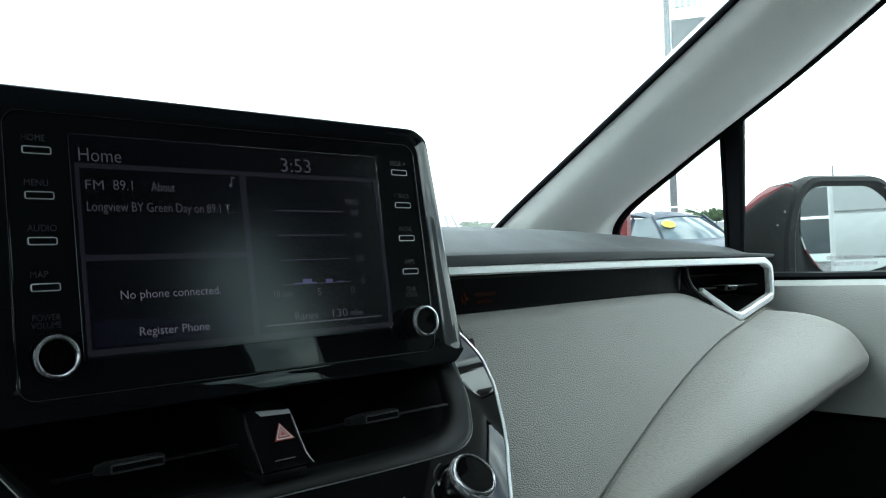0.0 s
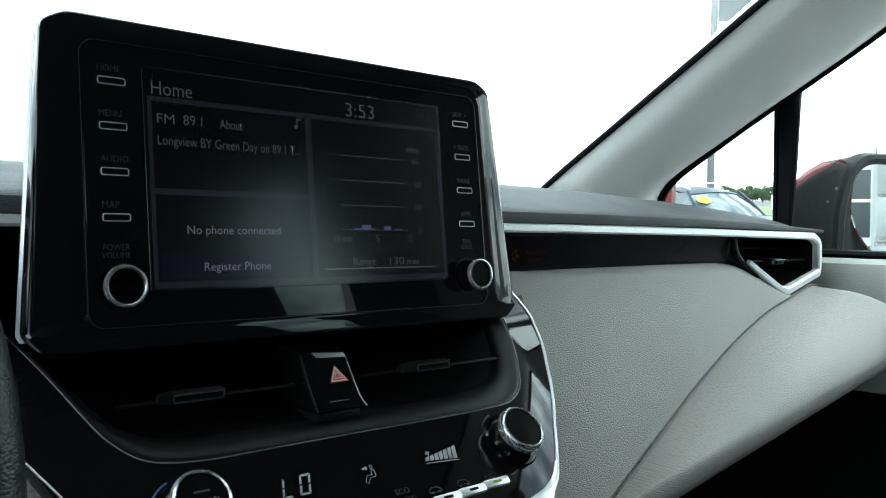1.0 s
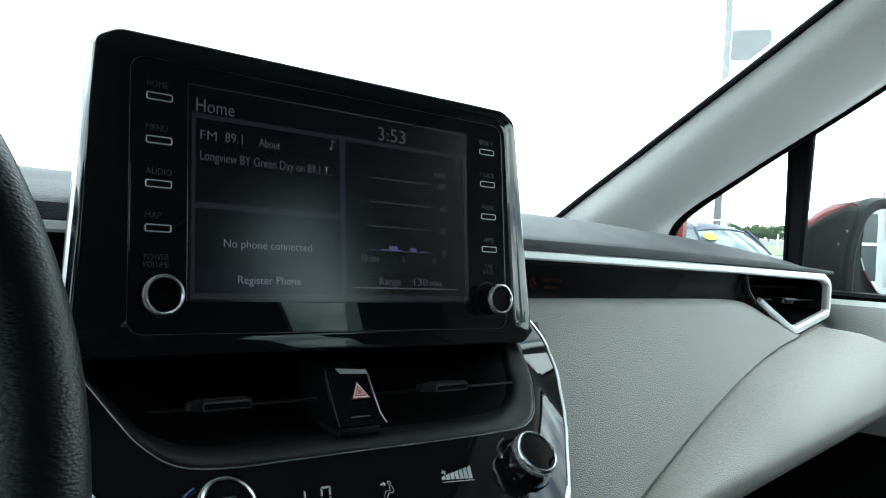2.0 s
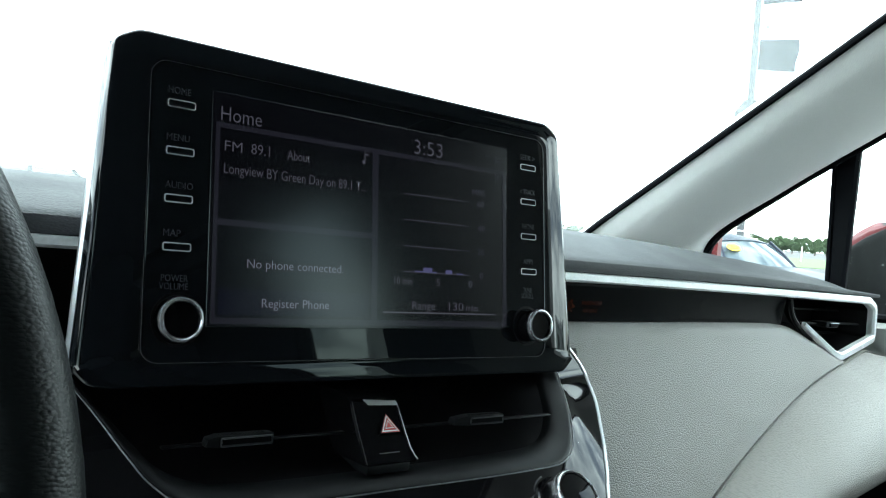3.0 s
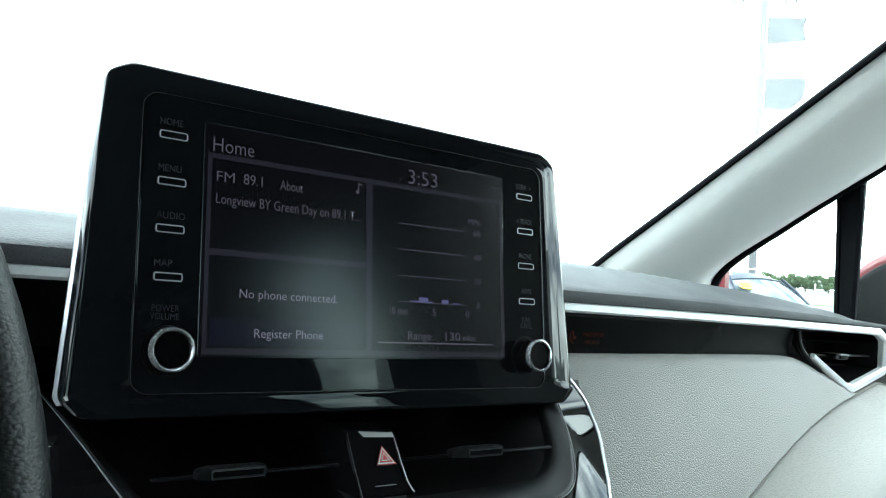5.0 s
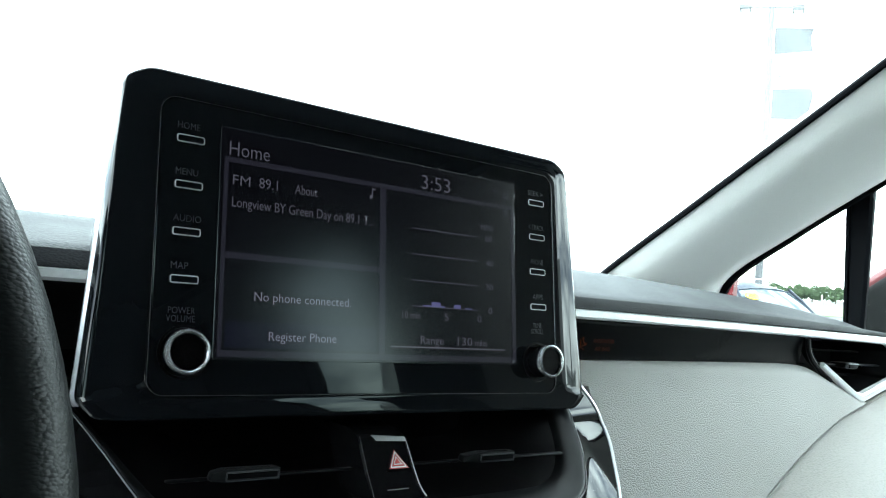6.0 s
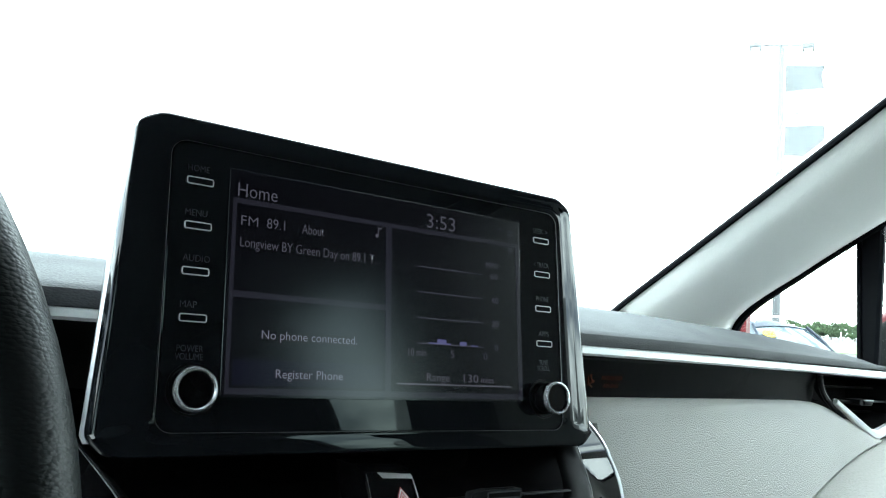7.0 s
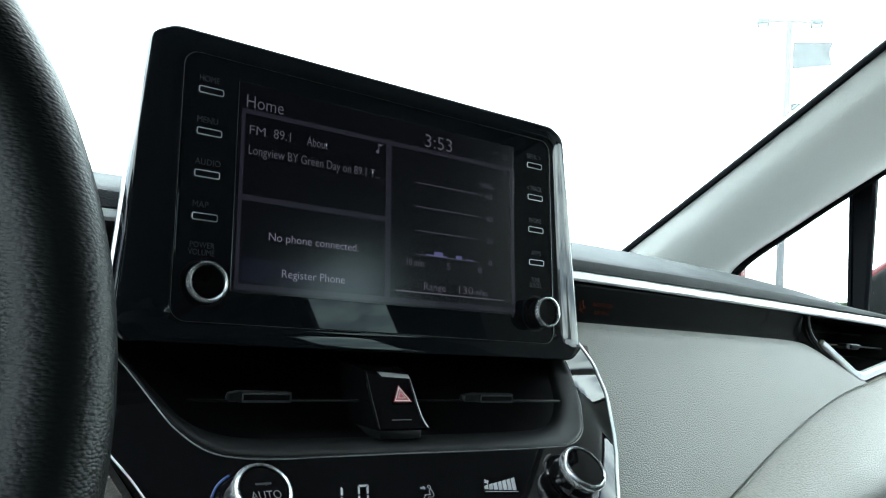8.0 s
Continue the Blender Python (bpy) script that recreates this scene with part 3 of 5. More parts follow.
def face_y(x):
    return 0.036 + 0.07 * (abs(x) - 0.18)


def knee(x, z):
    return 0.0437 + 0.07 * x + 0.45 * z


dash = thing("dashboard", "dark and pale grey padded car dashboard with silver trim", "dashboard", (0.3, 0.2, -0.2))

# top pad: one section carried across the car
bm = bmesh.new()
rings = []
for i in range(61):
    x = -0.80 + 1.565 * i / 60
    f = face_y(x)
    e = max(0.0, (abs(x) - 0.30) / 0.465)
    drop = 0.020 * e ** 2.2 + 0.004 * e
    top = 0.023 + 0.005 * min(1.0, max(0.0, (x + 0.1) / 0.2)) - 0.88 * drop
    prof = [(0.020, -0.012 - 0.1 * drop), (-0.004, -0.010 - 0.15 * drop), (-0.0075, -0.0075 - 0.2 * drop), (-0.0078, -0.003 - 0.3 * drop), (-0.0068, 0.0002 - 0.4 * drop), (-0.0035, 0.0022 - 0.5 * drop), (0.001, 0.0036 - 0.6 * drop),
            (0.014, 0.007 - 0.8 * drop), (0.05, top - 0.008), (0.11, top - 0.002), (0.20, top + 0.002), (0.34, top + 0.002), (0.52, top - 0.008), (0.66, top - 0.03), (0.66, -0.075), (0.16, -0.06), (0.12, -0.014)]
    rings.append([(x, f + dy, z) for dy, z in prof])
loft(bm, rings)
part("top_pad", bm, PAD, dash, "dark grey grained soft top pad")

# silver strip along the pad; on the passenger side it turns round the outer vent
PROF = [(-0.003, -0.0034), (0.0005, -0.0036), (0.003, -0.002), (0.0032, 0.0015), (0.001, 0.0034), (-0.003, 0.0034)]
left = [(-0.75 + 0.06 * i, face_y(-0.75 + 0.06 * i) - 0.004, -0.0105) for i in range(12)]
part("trim_strip", sweep(left, PROF), SATIN, dash, "satin silver strip")
line = [(0.10 + 0.05 * i, -0.0108 - 0.0055 * (i / 12) ** 1.5) for i in range(14)]
corner = rounded([(0.7360, -0.0168), (0.7555, -0.0242), (0.7585, -0.0610), (0.6430, -0.0790), (0.5690, -0.0440), (0.59, -0.02)], [0.004, 0.007, 0.008, 0.010, 0.001, 0.0], 5)
loop = [Vector(p) for p in line if p[0] < 0.727] + corner[:-10]
WIDE = [(-0.004, -0.0046), (0.0022, -0.0046), (0.0040, -0.0028), (0.0042, 0.0026), (0.0020, 0.0046), (-0.004, 0.0046)]
part("trim_strip", sweep([(p.x, min(face_y(p.x), knee(p.x, p.y) + 0.0065) - 0.0045, p.y) for p in loop], [(v, u) for u, v in WIDE], up=(0, -1, 0), taper=lambda u: min(0.80 + 0.2 * max(0.0, min(1.0, (u - 0.25) / 0.15)), 0.35 + (1 - u) * 9)), SATIN, dash, "satin silver strip turning round the outer vent")

# black band below the strip, ending at the vent on a slant
bm = bmesh.new()
rows = []
for i in range(31):
    s = i / 30
    row = []
    for dy, z in ((0.004, -0.0125), (0.0020, -0.0160), (0.0022, -0.0185), (0.0105, -0.0445), (0.012, -0.050), (0.03, -0.05), (0.03, -0.012)):
        x = 0.09 + (0.451 + 0.35 * max(0.0, -0.018 - z)) * s
        row.append((x, face_y(x) + dy, z))
    rows.append(row)
loft(bm, rows)
band = part("inlay_band", bm, BAND, dash, "satin black inlay band")


def on_face(x, z, lift=0.0003):
    """On the leaning band: x along it, y up it, z out of it."""
    return Matrix(((1, 0, 0, x), (0.07, -0.30, -0.954, face_y(x) + 0.0022 - 0.319 * (z + 0.0185) - lift), (0, 0.954, -0.30, z), (0, 0, 0, 1)))


part("airbag_lettering", words("PASSENGER", ORANGE, on_face(0.2127, -0.0318), 0.0245, 0.0032), None, band, "dim orange lettering")
part("airbag_lettering", words("AIR BAG", ORANGE, on_face(0.2165, -0.0375), 0.0180, 0.0032), None, band, "dim orange lettering")
for x, z, w, h, turn in ((0.1985, -0.0322, 0.0009, 0.0060, 25), (0.2012, -0.0345, 0.0052, 0.0009, 25), (0.2020, -0.0315, 0.0009, 0.0042, 40), (0.2000, -0.0288, 0.0018, 0.0018, 0), (0.2045, -0.0330, 0.0020, 0.0020, 0), (0.2030, -0.0365, 0.0032, 0.0008, -20)):
    bm = bmesh.new()
    box(bm, (-w / 2, -h / 2, 0), (w / 2, h / 2, 0.0002), 0, 1, on_face(x, z) @ pose(0, 0, 0, 0, 0, turn))
    part("airbag_symbol", bm, ORANGE, band)

# lower dashboard on the driver's side
bm = bmesh.new()
rows = []
for i in range(21):
    x = -0.78 + 0.61 * i / 20
    f = face_y(x)
    rows.append([(x, f + 0.002, -0.013), (x, f + 0.004, -0.045), (x, f - 0.02, -0.16), (x, f + 0.04, -0.2), (x, f + 0.04, -0.012)])
loft(bm, rows)
part("driver_panel", bm, BLACK, dash, "black lower panel")
bm = bmesh.new()
rows = []
for i in range(15):
    d = 0.22 * (i / 14) ** 2
    row = []
    for z in np.linspace(-0.104, -0.30, 14):
        x = -float(np.interp(z, (-0.2045, -0.172, -0.147, -0.1268, -0.1064), (0.092, 0.113, 0.1275, 0.1385, 0.154))) - 0.0015 - d
        row.append((x, -0.0244 + 0.45 * (z + 0.1135) + 0.003 + 0.006 * max(0.0, 1 - d / 0.004) - 0.07 * d, z))
    rows.append(row + [(row[-1][0], 0.08, -0.30), (row[0][0], 0.08, -0.104)])
loft(bm, rows)
part("driver_knee_panel", bm, LEATHER, dash, "grey grained vinyl padded panel")


SEAM = np.polyfit([0.20, 0.232, 0.27, 0.351, 0.492, 0.636, 0.69], [-0.2125, -0.2, -0.188, -0.159, -0.115, -0.0845, -0.0795], 3)


def seam_z(x):
    """Height of the seam between the flat panel and the bolster."""
    return float(np.polyval(SEAM, x)) - 0.0035


def knee_top(x):
    return -0.0445 - 0.30 * (math.sqrt((x - 0.548) ** 2 + 0.0004) + (x - 0.548)) / 1.8


# where the padded panel meets the centre stack
EDGE_X = (0.0450, 0.0780, 0.1075, 0.1215, 0.1465, 0.1640, 0.1785, 0.1925, 0.1944, 0.1900, 0.1845, 0.1770)
EDGE_Z = (-0.2204, -0.1850, -0.1616, -0.1542, -0.1340, -0.1210, -0.1025, -0.0838, -0.0735, -0.0660, -0.0599, -0.0520)

# flat padded panel over the seam; its inner edge follows the centre stack
bm = bmesh.new()
rows = []
for i in range(71):
    x0 = 0.075 + 0.600 * i / 70
    zt = knee_top(x0)
    zs = max(min(seam_z(x0), zt - 0.002), -0.235)
    row = [(max(x0, 0.2000), knee(x0, zt) + 0.03, zt)]
    for k in range(33):
        z = zt + (zs - zt) * k / 32
        xl = float(np.interp(z, EDGE_Z, EDGE_X)) + 0.0015
        x = max(x0, xl)
        edge = 0.005 * max(0, 1 - (zt - z) / 0.009) ** 2 + 0.004 * max(0, 1 - (z - zs) / 0.0024) ** 2
        y = knee(x, z) + edge + min(0.03, 2.0 * max(0.0, xl - x0))
        row.append((x, y, z))
    row.append((max(x0, 0.08), knee(x0, zs) + 0.03, zs))
    rows.append(row)
loft(bm, rows)
bmesh.ops.remove_doubles(bm, verts=bm.verts, dist=0.00001)
part("knee_panel", bm, LEATHER, dash, "grey grained vinyl padded panel")

# bolster under the seam, its outer end rounded off
bm = bmesh.new()
rows = []
for i in range(72):
    x = 0.15 + 0.570 * i / 51 if i < 52 else 0.720 + 0.048 * math.sin(math.pi / 2 * (i - 51) / 20)
    zs = seam_z(x) if x < 0.655 else max(seam_z(0.655), -0.0853) + 0.16 * min(x - 0.655, 0.09)
    y0 = knee(x, zs) + 0.001
    nose_z = -0.125 - 0.154 * (0.737 - x)
    nose_y = -0.050
    full = min(1.0, max(0.0, (x - 0.60) / 0.13)) ** 2
    ctl = [(y0 + 0.006, zs - 0.0004), (y0 + 0.0010, zs - 0.0008), (y0 - 0.0010, zs - 0.0035), (y0 * 0.60 + nose_y * 0.40 - 0.004, zs * 0.70 + nose_z * 0.30 - 0.001 + 0.010 * full), (y0 * 0.22 + nose_y * 0.78 + 0.001 - 0.004 * full, zs * 0.40 + nose_z * 0.60 + 0.002 + 0.007 * full),
           (nose_y + 0.002, nose_z + 0.004), (nose_y, nose_z - 0.006), (nose_y + 0.003, nose_z - 0.014), (nose_y + 0.015, nose_z - 0.025), (nose_y + 0.046, nose_z - 0.043), (nose_y + 0.080, nose_z - 0.060), (nose_y + 0.15, nose_z - 0.080)]
    e = max(0.0, (x - 0.720) / 0.048)
    round_off = math.sqrt(max(0.0, 1 - e ** 2.8))
    yc, zc = 0.0, -0.128
    rows.append([(x, yc + (q[0] - yc) * round_off, zc + (q[1] - zc) * round_off) for q in smooth_path([Vector((a, b, 0)) for a, b in ctl], 4)])
loft(bm, rows, closed=False, cap=False)
part("knee_bolster", bm, LEATHER, dash, "grey grained vinyl rounded bolster")

# dark moulding between the band and the outer vent
mould = smooth_path([Vector((0.5430, -0.0195, 0)), Vector((0.5460, -0.030, 0)), Vector((0.5545, -0.0395, 0)), Vector((0.570, -0.0485, 0)), Vector((0.592, -0.0610, 0))], 5)
part("vent_moulding", sweep([(p.x, min(face_y(p.x), knee(p.x, p.y) + 0.004) - 0.0005, p.y) for p in mould], oval(0.0030, 0.0026, 8), up=(0, -1, 0)), LIP, dash, "black curved moulding beside the vent")

# outer vent in the silver frame
vent = thing("outer_air_vent", "black air vent in a silver frame at the dashboard end", "air vent", (0.69, 0.1, -0.07))
hole = rounded([(0.545, -0.0195), (0.735, -0.0195), (0.754, -0.027), (0.756, -0.0600), (0.668, -0.0790), (0.570, -0.0425)], [0.004, 0.003, 0.004, 0.006, 0.006, 0.012], 4)
cen = Vector((0.668, -0.045))
bm = bmesh.new()
rings = []
for k, dy in ((1.06, 0.010), (1.0, 0.001), (0.97, 0.006), (0.90, 0.03), (0.82, 0.06)):
    rings.append([(cen.x + (p.x - cen.x) * k, face_y(p.x) + dy, cen.y + (p.y - cen.y) * k) for p in hole])
loft(bm, rings, cap=False)
bm.faces.new([bm.verts.new(q) for q in rings[-1]])
part("housing", bm, BLACK, vent)
V0 = face_y(0.67)
for z, a, b, dy in ((-0.0465, 0.588, 0.752, 0.014), (-0.0330, 0.575, 0.752, 0.036), (-0.0600, 0.612, 0.752, 0.036)):
    bm = bmesh.new()
    box(bm, (a, V0 + dy, z - 0.0009), (b, V0 + dy + 0.010, z + 0.0009), 0.0007, 2)
    part("vane", bm, LIP if dy < 0.02 else BLACK, vent)
bm = bmesh.new()
loft(bm, [[(0.664 + dx * k, y, -0.0465 + dz * k) for dx, dz in ((-0.015, -0.0016), (-0.012, 0.0026), (0.013, 0.0032), (0.015, 0.0010), (0.013, -0.0034), (-0.010, -0.0034))] for k, y in ((0.9, V0 + 0.024), (1.0, V0 + 0.014), (1.0, V0 + 0.005), (0.93, V0 + 0.004))])
tab = part("slider_tab", bm, LIP, vent)
bm = bmesh.new()
box(bm, (0.658, V0 + 0.0025, -0.0490), (0.6765, V0 + 0.006, -0.0445), 0.0010, 2)
part("tab_inlay", bm, BLACK, tab)
bm = bmesh.new()
box(bm, (0.657, V0 + 0.0022, -0.0447), (0.6775, V0 + 0.005, -0.0440), 0.0002, 1)
part("tab_edge", bm, SATIN, tab, "bright tab edge")

# ------------------------------------------------------------------ cabin shell
pillar = thing("a_pillar", "pale grey grained plastic windscreen pillar trim", "pillar", (0.7, 0.3, 0.04), kind="structure")
bm = bmesh.new()
UP = smooth_path([(0.66, 0.47, 0.0), (0.62, 0.395, 0.037), (0.61, 0.25, 0.125), (0.59, 0.06, 0.235), (0.55, -0.2, 0.38), (0.52, -0.36, 0.455)], 8)
LO = smooth_path([(0.84, 0.338, -0.03), (0.80, 0.326, 0.041), (0.80, 0.214, 0.119), (0.795, 0.036, 0.224), (0.74, -0.214, 0.366), (0.70, -0.374, 0.436)], 8)
rings = []
for a, b in zip(UP, LO):
    back = Vector((-0.55, -0.62, -0.35)).normalized()
    c1, c2 = a.lerp(b, 0.26) + back * 0.027, a.lerp(b, 0.75) + back * 0.035
    curve = smooth_path([a, c1, c2, b], 5)
    rings.append(curve + [b - back * 0.03, a - back * 0.03])
loft(bm, rings)
part("trim_cover", bm, PILLAR, pillar)
part("screen_seal", sweep([p + Vector((-0.0005, 0.002, 0.001)) for p in UP], oval(0.0042, 0.0042, 8)), RUBBER, pillar, "black rubber windscreen edge")
part("door_seal", sweep([p + Vector((0.002, 0.0, -0.002)) for p in LO], oval(0.0036, 0.0042, 8), taper=lambda u: 1 + 2.2 * max(0.0, 1 - u / 0.42) ** 1.3), RUBBER, pillar, "black rubber door seal")

bm = bmesh.new()
UPL = [Vector((-p.x, p.y, p.z)) for p in UP]
LOL = [Vector((-p.x, p.y, p.z)) for p in LO]
rings = [[a, a.lerp(b, 0.5) + Vector((0.012, -0.014, -0.008)), b, b + Vector((-0.02, 0.02, 0.02)), a + Vector((-0.02, 0.02, 0.02))] for a, b in zip(UPL, LOL)]
loft(bm, rings)
single("a_pillar_driver", bm, PILLAR, "pale grey windscreen pillar trim on the driver's side", "pillar", kind="structure")

# windscreen
bm = bmesh.new()
rows = []
for k in range(9):
    t = 0.62 * k / 8
    rows.append([(x * (0.685 - 0.15 * t), 0.525 - 0.90 * t + 0.28 * (1 - x * x) * (1 - 0.6 * t), -0.02 + 0.49 * t + 0.03 * math.sin(math.pi * t) * (1 - x * x)) for x in np.linspace(-1, 1, 17)])
loft(bm, rows, closed=False, cap=False)
ws = single("windscreen", bm, SCREENGLASS, "clear windscreen glass with a film of dust and haze", "windscreen", kind="structure")
ws.visible_shadow = False

# headliner (drawn forward to darken reflections), floor, firewall, unseen rear wall added against light
bm = bmesh.new()
rings = []
for y in np.linspace(0.0, -2.0, 15):
    d = 0.02 * ((y + 1.1) / 0.9) ** 2 + 0.03 * max(0.0, (y + 0.35) / 0.22)
    rings.append([(-0.64, y, 0.43 - d), (-0.56, y, 0.475 - d), (0.0, y, 0.495 - d), (0.56, y, 0.475 - d), (0.64, y, 0.43 - d), (0.68, y, 0.47), (0.0, y, 0.55), (-0.68, y, 0.47)])
loft(bm, rings)
single("headliner", bm, HEADLINER, "grey cloth car headliner", "ceiling", kind="structure")
bm = bmesh.new()
box(bm, (-0.86, -2.1, -0.78), (0.86, 0.9, -0.70), 0.01)
single("cabin_floor", bm, CARPET, "black carpeted car floor", "floor", kind="structure")
bm = bmesh.new()
box(bm, (-0.86, 0.60, -0.70), (0.86, 0.66, -0.06), 0.01)
single("firewall", bm, CARPET, "black firewall lining under the dashboard", "wall", kind="structure")
bm = bmesh.new()
box(bm, (-0.80, -2.08, -0.70), (0.80, -2.0, 0.12), 0.02)
box(bm, (-0.80, -2.08, 0.12), (0.80, -2.0, 0.5), 0.01)
single("added_rear_wall", bm, CARPET, "dark wall added to shut light out behind the cabin", "wall", kind="structure")


def side(sx, name, label):
    """Door line: lower panel with a soft ledge, pillars and roof rail, with window openings between them."""
    s = thing(name, label, "car door", (sx * 0.8, -0.6, -0.4), kind="structure")
    bm = bmesh.new()
    rings = []
    for y in np.linspace(0.30, -2.0, 40):
        prof = [(0.86, -0.20), (0.760, -0.198), (0.768, -0.17), (0.783, -0.10), (0.784, -0.065), (0.792, -0.050), (0.806, -0.0445), (0.825, -0.044), (0.90, -0.05), (0.90, -0.20)]
        rings.append([(sx * x, y, z + 0.012 * (0.06 - y) / 0.5 * (z > -0.2) * (y > -0.6)) for x, z in prof])
    loft(bm, rings)
    part("inner_panel", bm, DOORTRIM, s, "pale grey vinyl door lining")
    bm = bmesh.new()
    box(bm, (min(sx * 0.77, sx * 0.89), -2.0, -0.70), (max(sx * 0.77, sx * 0.89), 0.30, -0.203), 0.01, 2)
    part("lower_panel", bm, CARPET, s, "black lower door lining")
    part("belt_seal", sweep([(sx * 0.835, y, -0.040 + 0.024 * max(0.0, 0.06 - y)) for y in np.linspace(0.3, -0.5, 10)], oval(0.012, 0.006, 8)), RUBBER, s, "black belt-line rubber")
    # unseen pillars, made wide and black to keep sky out of screen reflections
    bm = bmesh.new()
    for y0, y1 in ((-0.79, -1.08), (-1.44, -2.0)) if sx > 0 else ((-0.62, -0.80), (-1.44, -2.0)):
        loft(bm, [[(sx * x, y, z) for y in (y0, y1)] + [(sx * (x + 0.05), y, z) for y in (y1, y0)] for x, z in ((0.80, -0.06), (0.76, 0.16), (0.66, 0.40), (0.62, 0.47))])
    part("blocking_pillars", bm, CARPET, s)
    if sx > 0:
        # unseen slab added so the bezel's right side reflects something dim
        bm = bmesh.new()
        loft(bm, [[(x, y, z) for y in (y0, -0.80)] + [(x + 0.03, y, z) for y in (-0.80, y0)] for x, y0, z in ((0.79, -0.57, -0.055), (0.765, -0.565, 0.08), (0.735, -0.55, 0.20), (0.69, -0.51, 0.31), (0.64, -0.46, 0.42))])
        part("pillar_trim", bm, DOORTRIM, s, "grey middle pillar trim placed for the bezel to reflect")
    y0 = -1.07 if sx > 0 else -0.79
    bm = bmesh.new()
    loft(bm, [[(sx * x, y0, z), (sx * x, -1.45, z), (sx * (x + 0.004), -1.45, z), (sx * (x + 0.004), y0, z)] for x, z in ((0.83, -0.06), (0.79, 0.16), (0.69, 0.40))])
    rear = part("rear_glass", bm, TINTED, s, "tinted rear door glass", smooth=False)
    rear.visible_shadow = False
    bm = sweep([(sx * (0.70 - 0.02 * k), -0.30 - 0.34 * k, 0.425 + 0.008 * math.sin(k)) for k in range(6)], oval(0.05, 0.05, 10))
    part("roof_rail", bm, HEADLINER, s)
    bm = bmesh.new()
    rings = []
    for y in np.linspace(0.42, -2.0, 12):
        rings.append([(sx * 0.905, y, -0.70), (sx * 0.935, y, -0.35), (sx * 0.925, y, -0.12), (sx * 0.90, y, -0.052), (sx * 0.895, y, -0.70)])
    loft(bm, rings)
    part("outer_skin", bm, REDPAINT, s, "metallic red outer door skin")
    return s


door = side(1, "passenger_door", "pale grey lined passenger door with red outer skin")
side(-1, "driver_door", "pale grey lined driver's door with red outer skin")

# quarter window post and seal
bm = bmesh.new()
rings = []
for z in np.linspace(-0.05, 0.20, 6):
    rings.append([(0.815, 0.134 - 0.02 * z, z), (0.812, 0.138 - 0.02 * z, z), (0.812, 0.152 + 0.03 * z, z), (0.8135, 0.154 + 0.03 * z, z), (0.8110, 0.155 + 0.03 * z, z), (0.8110, 0.159 + 0.03 * z, z), (0.83, 0.160 + 0.03 * z, z), (0.82, 0.134 - 0.02 * z, z)])
loft(bm, rings)
part("division_post", bm, RUBBER, door, "black post between the quarter glass and the door glass")
bm = bmesh.new()
loft(bm, [[(0.885, 0.366, z), (0.905, 0.372, z), (0.92, 0.45, z), (0.87, 0.44, z)] for z in (-0.06, 0.0, 0.08)])
part("outer_frame", bm, REDPAINT, door, "red body edge outside the quarter glass")

bm = bmesh.new()
loft(bm, [[(x, y, z) for y in (0.44, 0.16, -0.12, -0.57)] for x, z in ((0.836, -0.05), (0.826, 0.08), (0.806, 0.21), (0.735, 0.39))], closed=False, cap=False)
pane = part("door_glass", bm, CLEAR, door, "clear side glass with a thin film added for haze")
pane.visible_shadow = False

# door mirror
MM = pose(1.03, 0.075, 0.018, 0, 0, -20)
mirror = thing("door_mirror", "black and red door mirror", "mirror", (0.95, 0.1, -0.06))
shell = rounded([(-0.142, -0.090), (-0.142, 0.010), (-0.112, 0.0820), (0.060, 0.0850), (0.100, 0.040), (0.098, -0.05), (0.06, -0.090)], [0.03, 0.06, 0.035, 0.05, 0.04, 0.04, 0.03], 5)
MID = Vector((-0.02, 0.0))


def slope_off(p, y):
    """The shell's back falls away towards the car."""
    return 0.55 * max(0.0, -0.06 - p.x) * min(1.0, max(0.0, y) / 0.04) * (p.y > 0)


bm = bmesh.new()
rings = []
for k, y in ((0.70, 0.004), (0.74, 0.001), (0.84, -0.010), (0.88, -0.014), (0.95, -0.012), (1.0, 0.004), (1.02, 0.03), (1.0, 0.07), (0.85, 0.10), (0.5, 0.115)):
    rings.append([MM @ Vector((MID.x + (p.x - MID.x) * k, y, p.y * k - slope_off(p, y))) for p in shell])
loft(bm, rings)
part("housing", bm, MIRRORCASE, mirror, "grained black mirror housing")
bm = bmesh.new()
rings = []
for k, y in ((0.978, 0.034), (0.985, 0.050), (0.975, 0.080), (0.87, 0.108), (0.48, 0.122)):
    rings.append([MM @ Vector((MID.x + (p.x - MID.x) * (k + 0.05 * min(1.0, max(0.0, (-0.06 - p.x) / 0.04))), y, max(p.y * (k + 0.05 * min(1.0, max(0.0, (-0.06 - p.x) / 0.04))) - slope_off(p, y), 0.0))) for p in shell])
loft(bm, rings)
part("cap", bm, REDPAINT, mirror, "glossy red painted mirror cap")
gl = rounded([(-0.109, 0.000), (-0.1035, 0.0655), (-0.083, 0.0692), (0.030, 0.0688), (0.078, 0.040), (0.076, -0.050), (0.0, -0.0635), (-0.055, -0.0622), (-0.0735, -0.0515), (-0.0965, -0.0275)], [0.01, 0.012, 0.008, 0.02, 0.02, 0.02, 0.02, 0.012, 0.01, 0.01], 4)
bm = bmesh.new()
loft(bm, [[MM @ Vector((p.x, -0.001, p.y)) for p in gl], [MM @ Vector((p.x, -0.004, p.y)) for p in gl], [MM @ Vector((p.x * 0.985, -0.005, p.y * 0.985)) for p in gl]])
glass = part("mirror_glass", bm, MIRROR, mirror, "silvered mirror glass", angle=5)
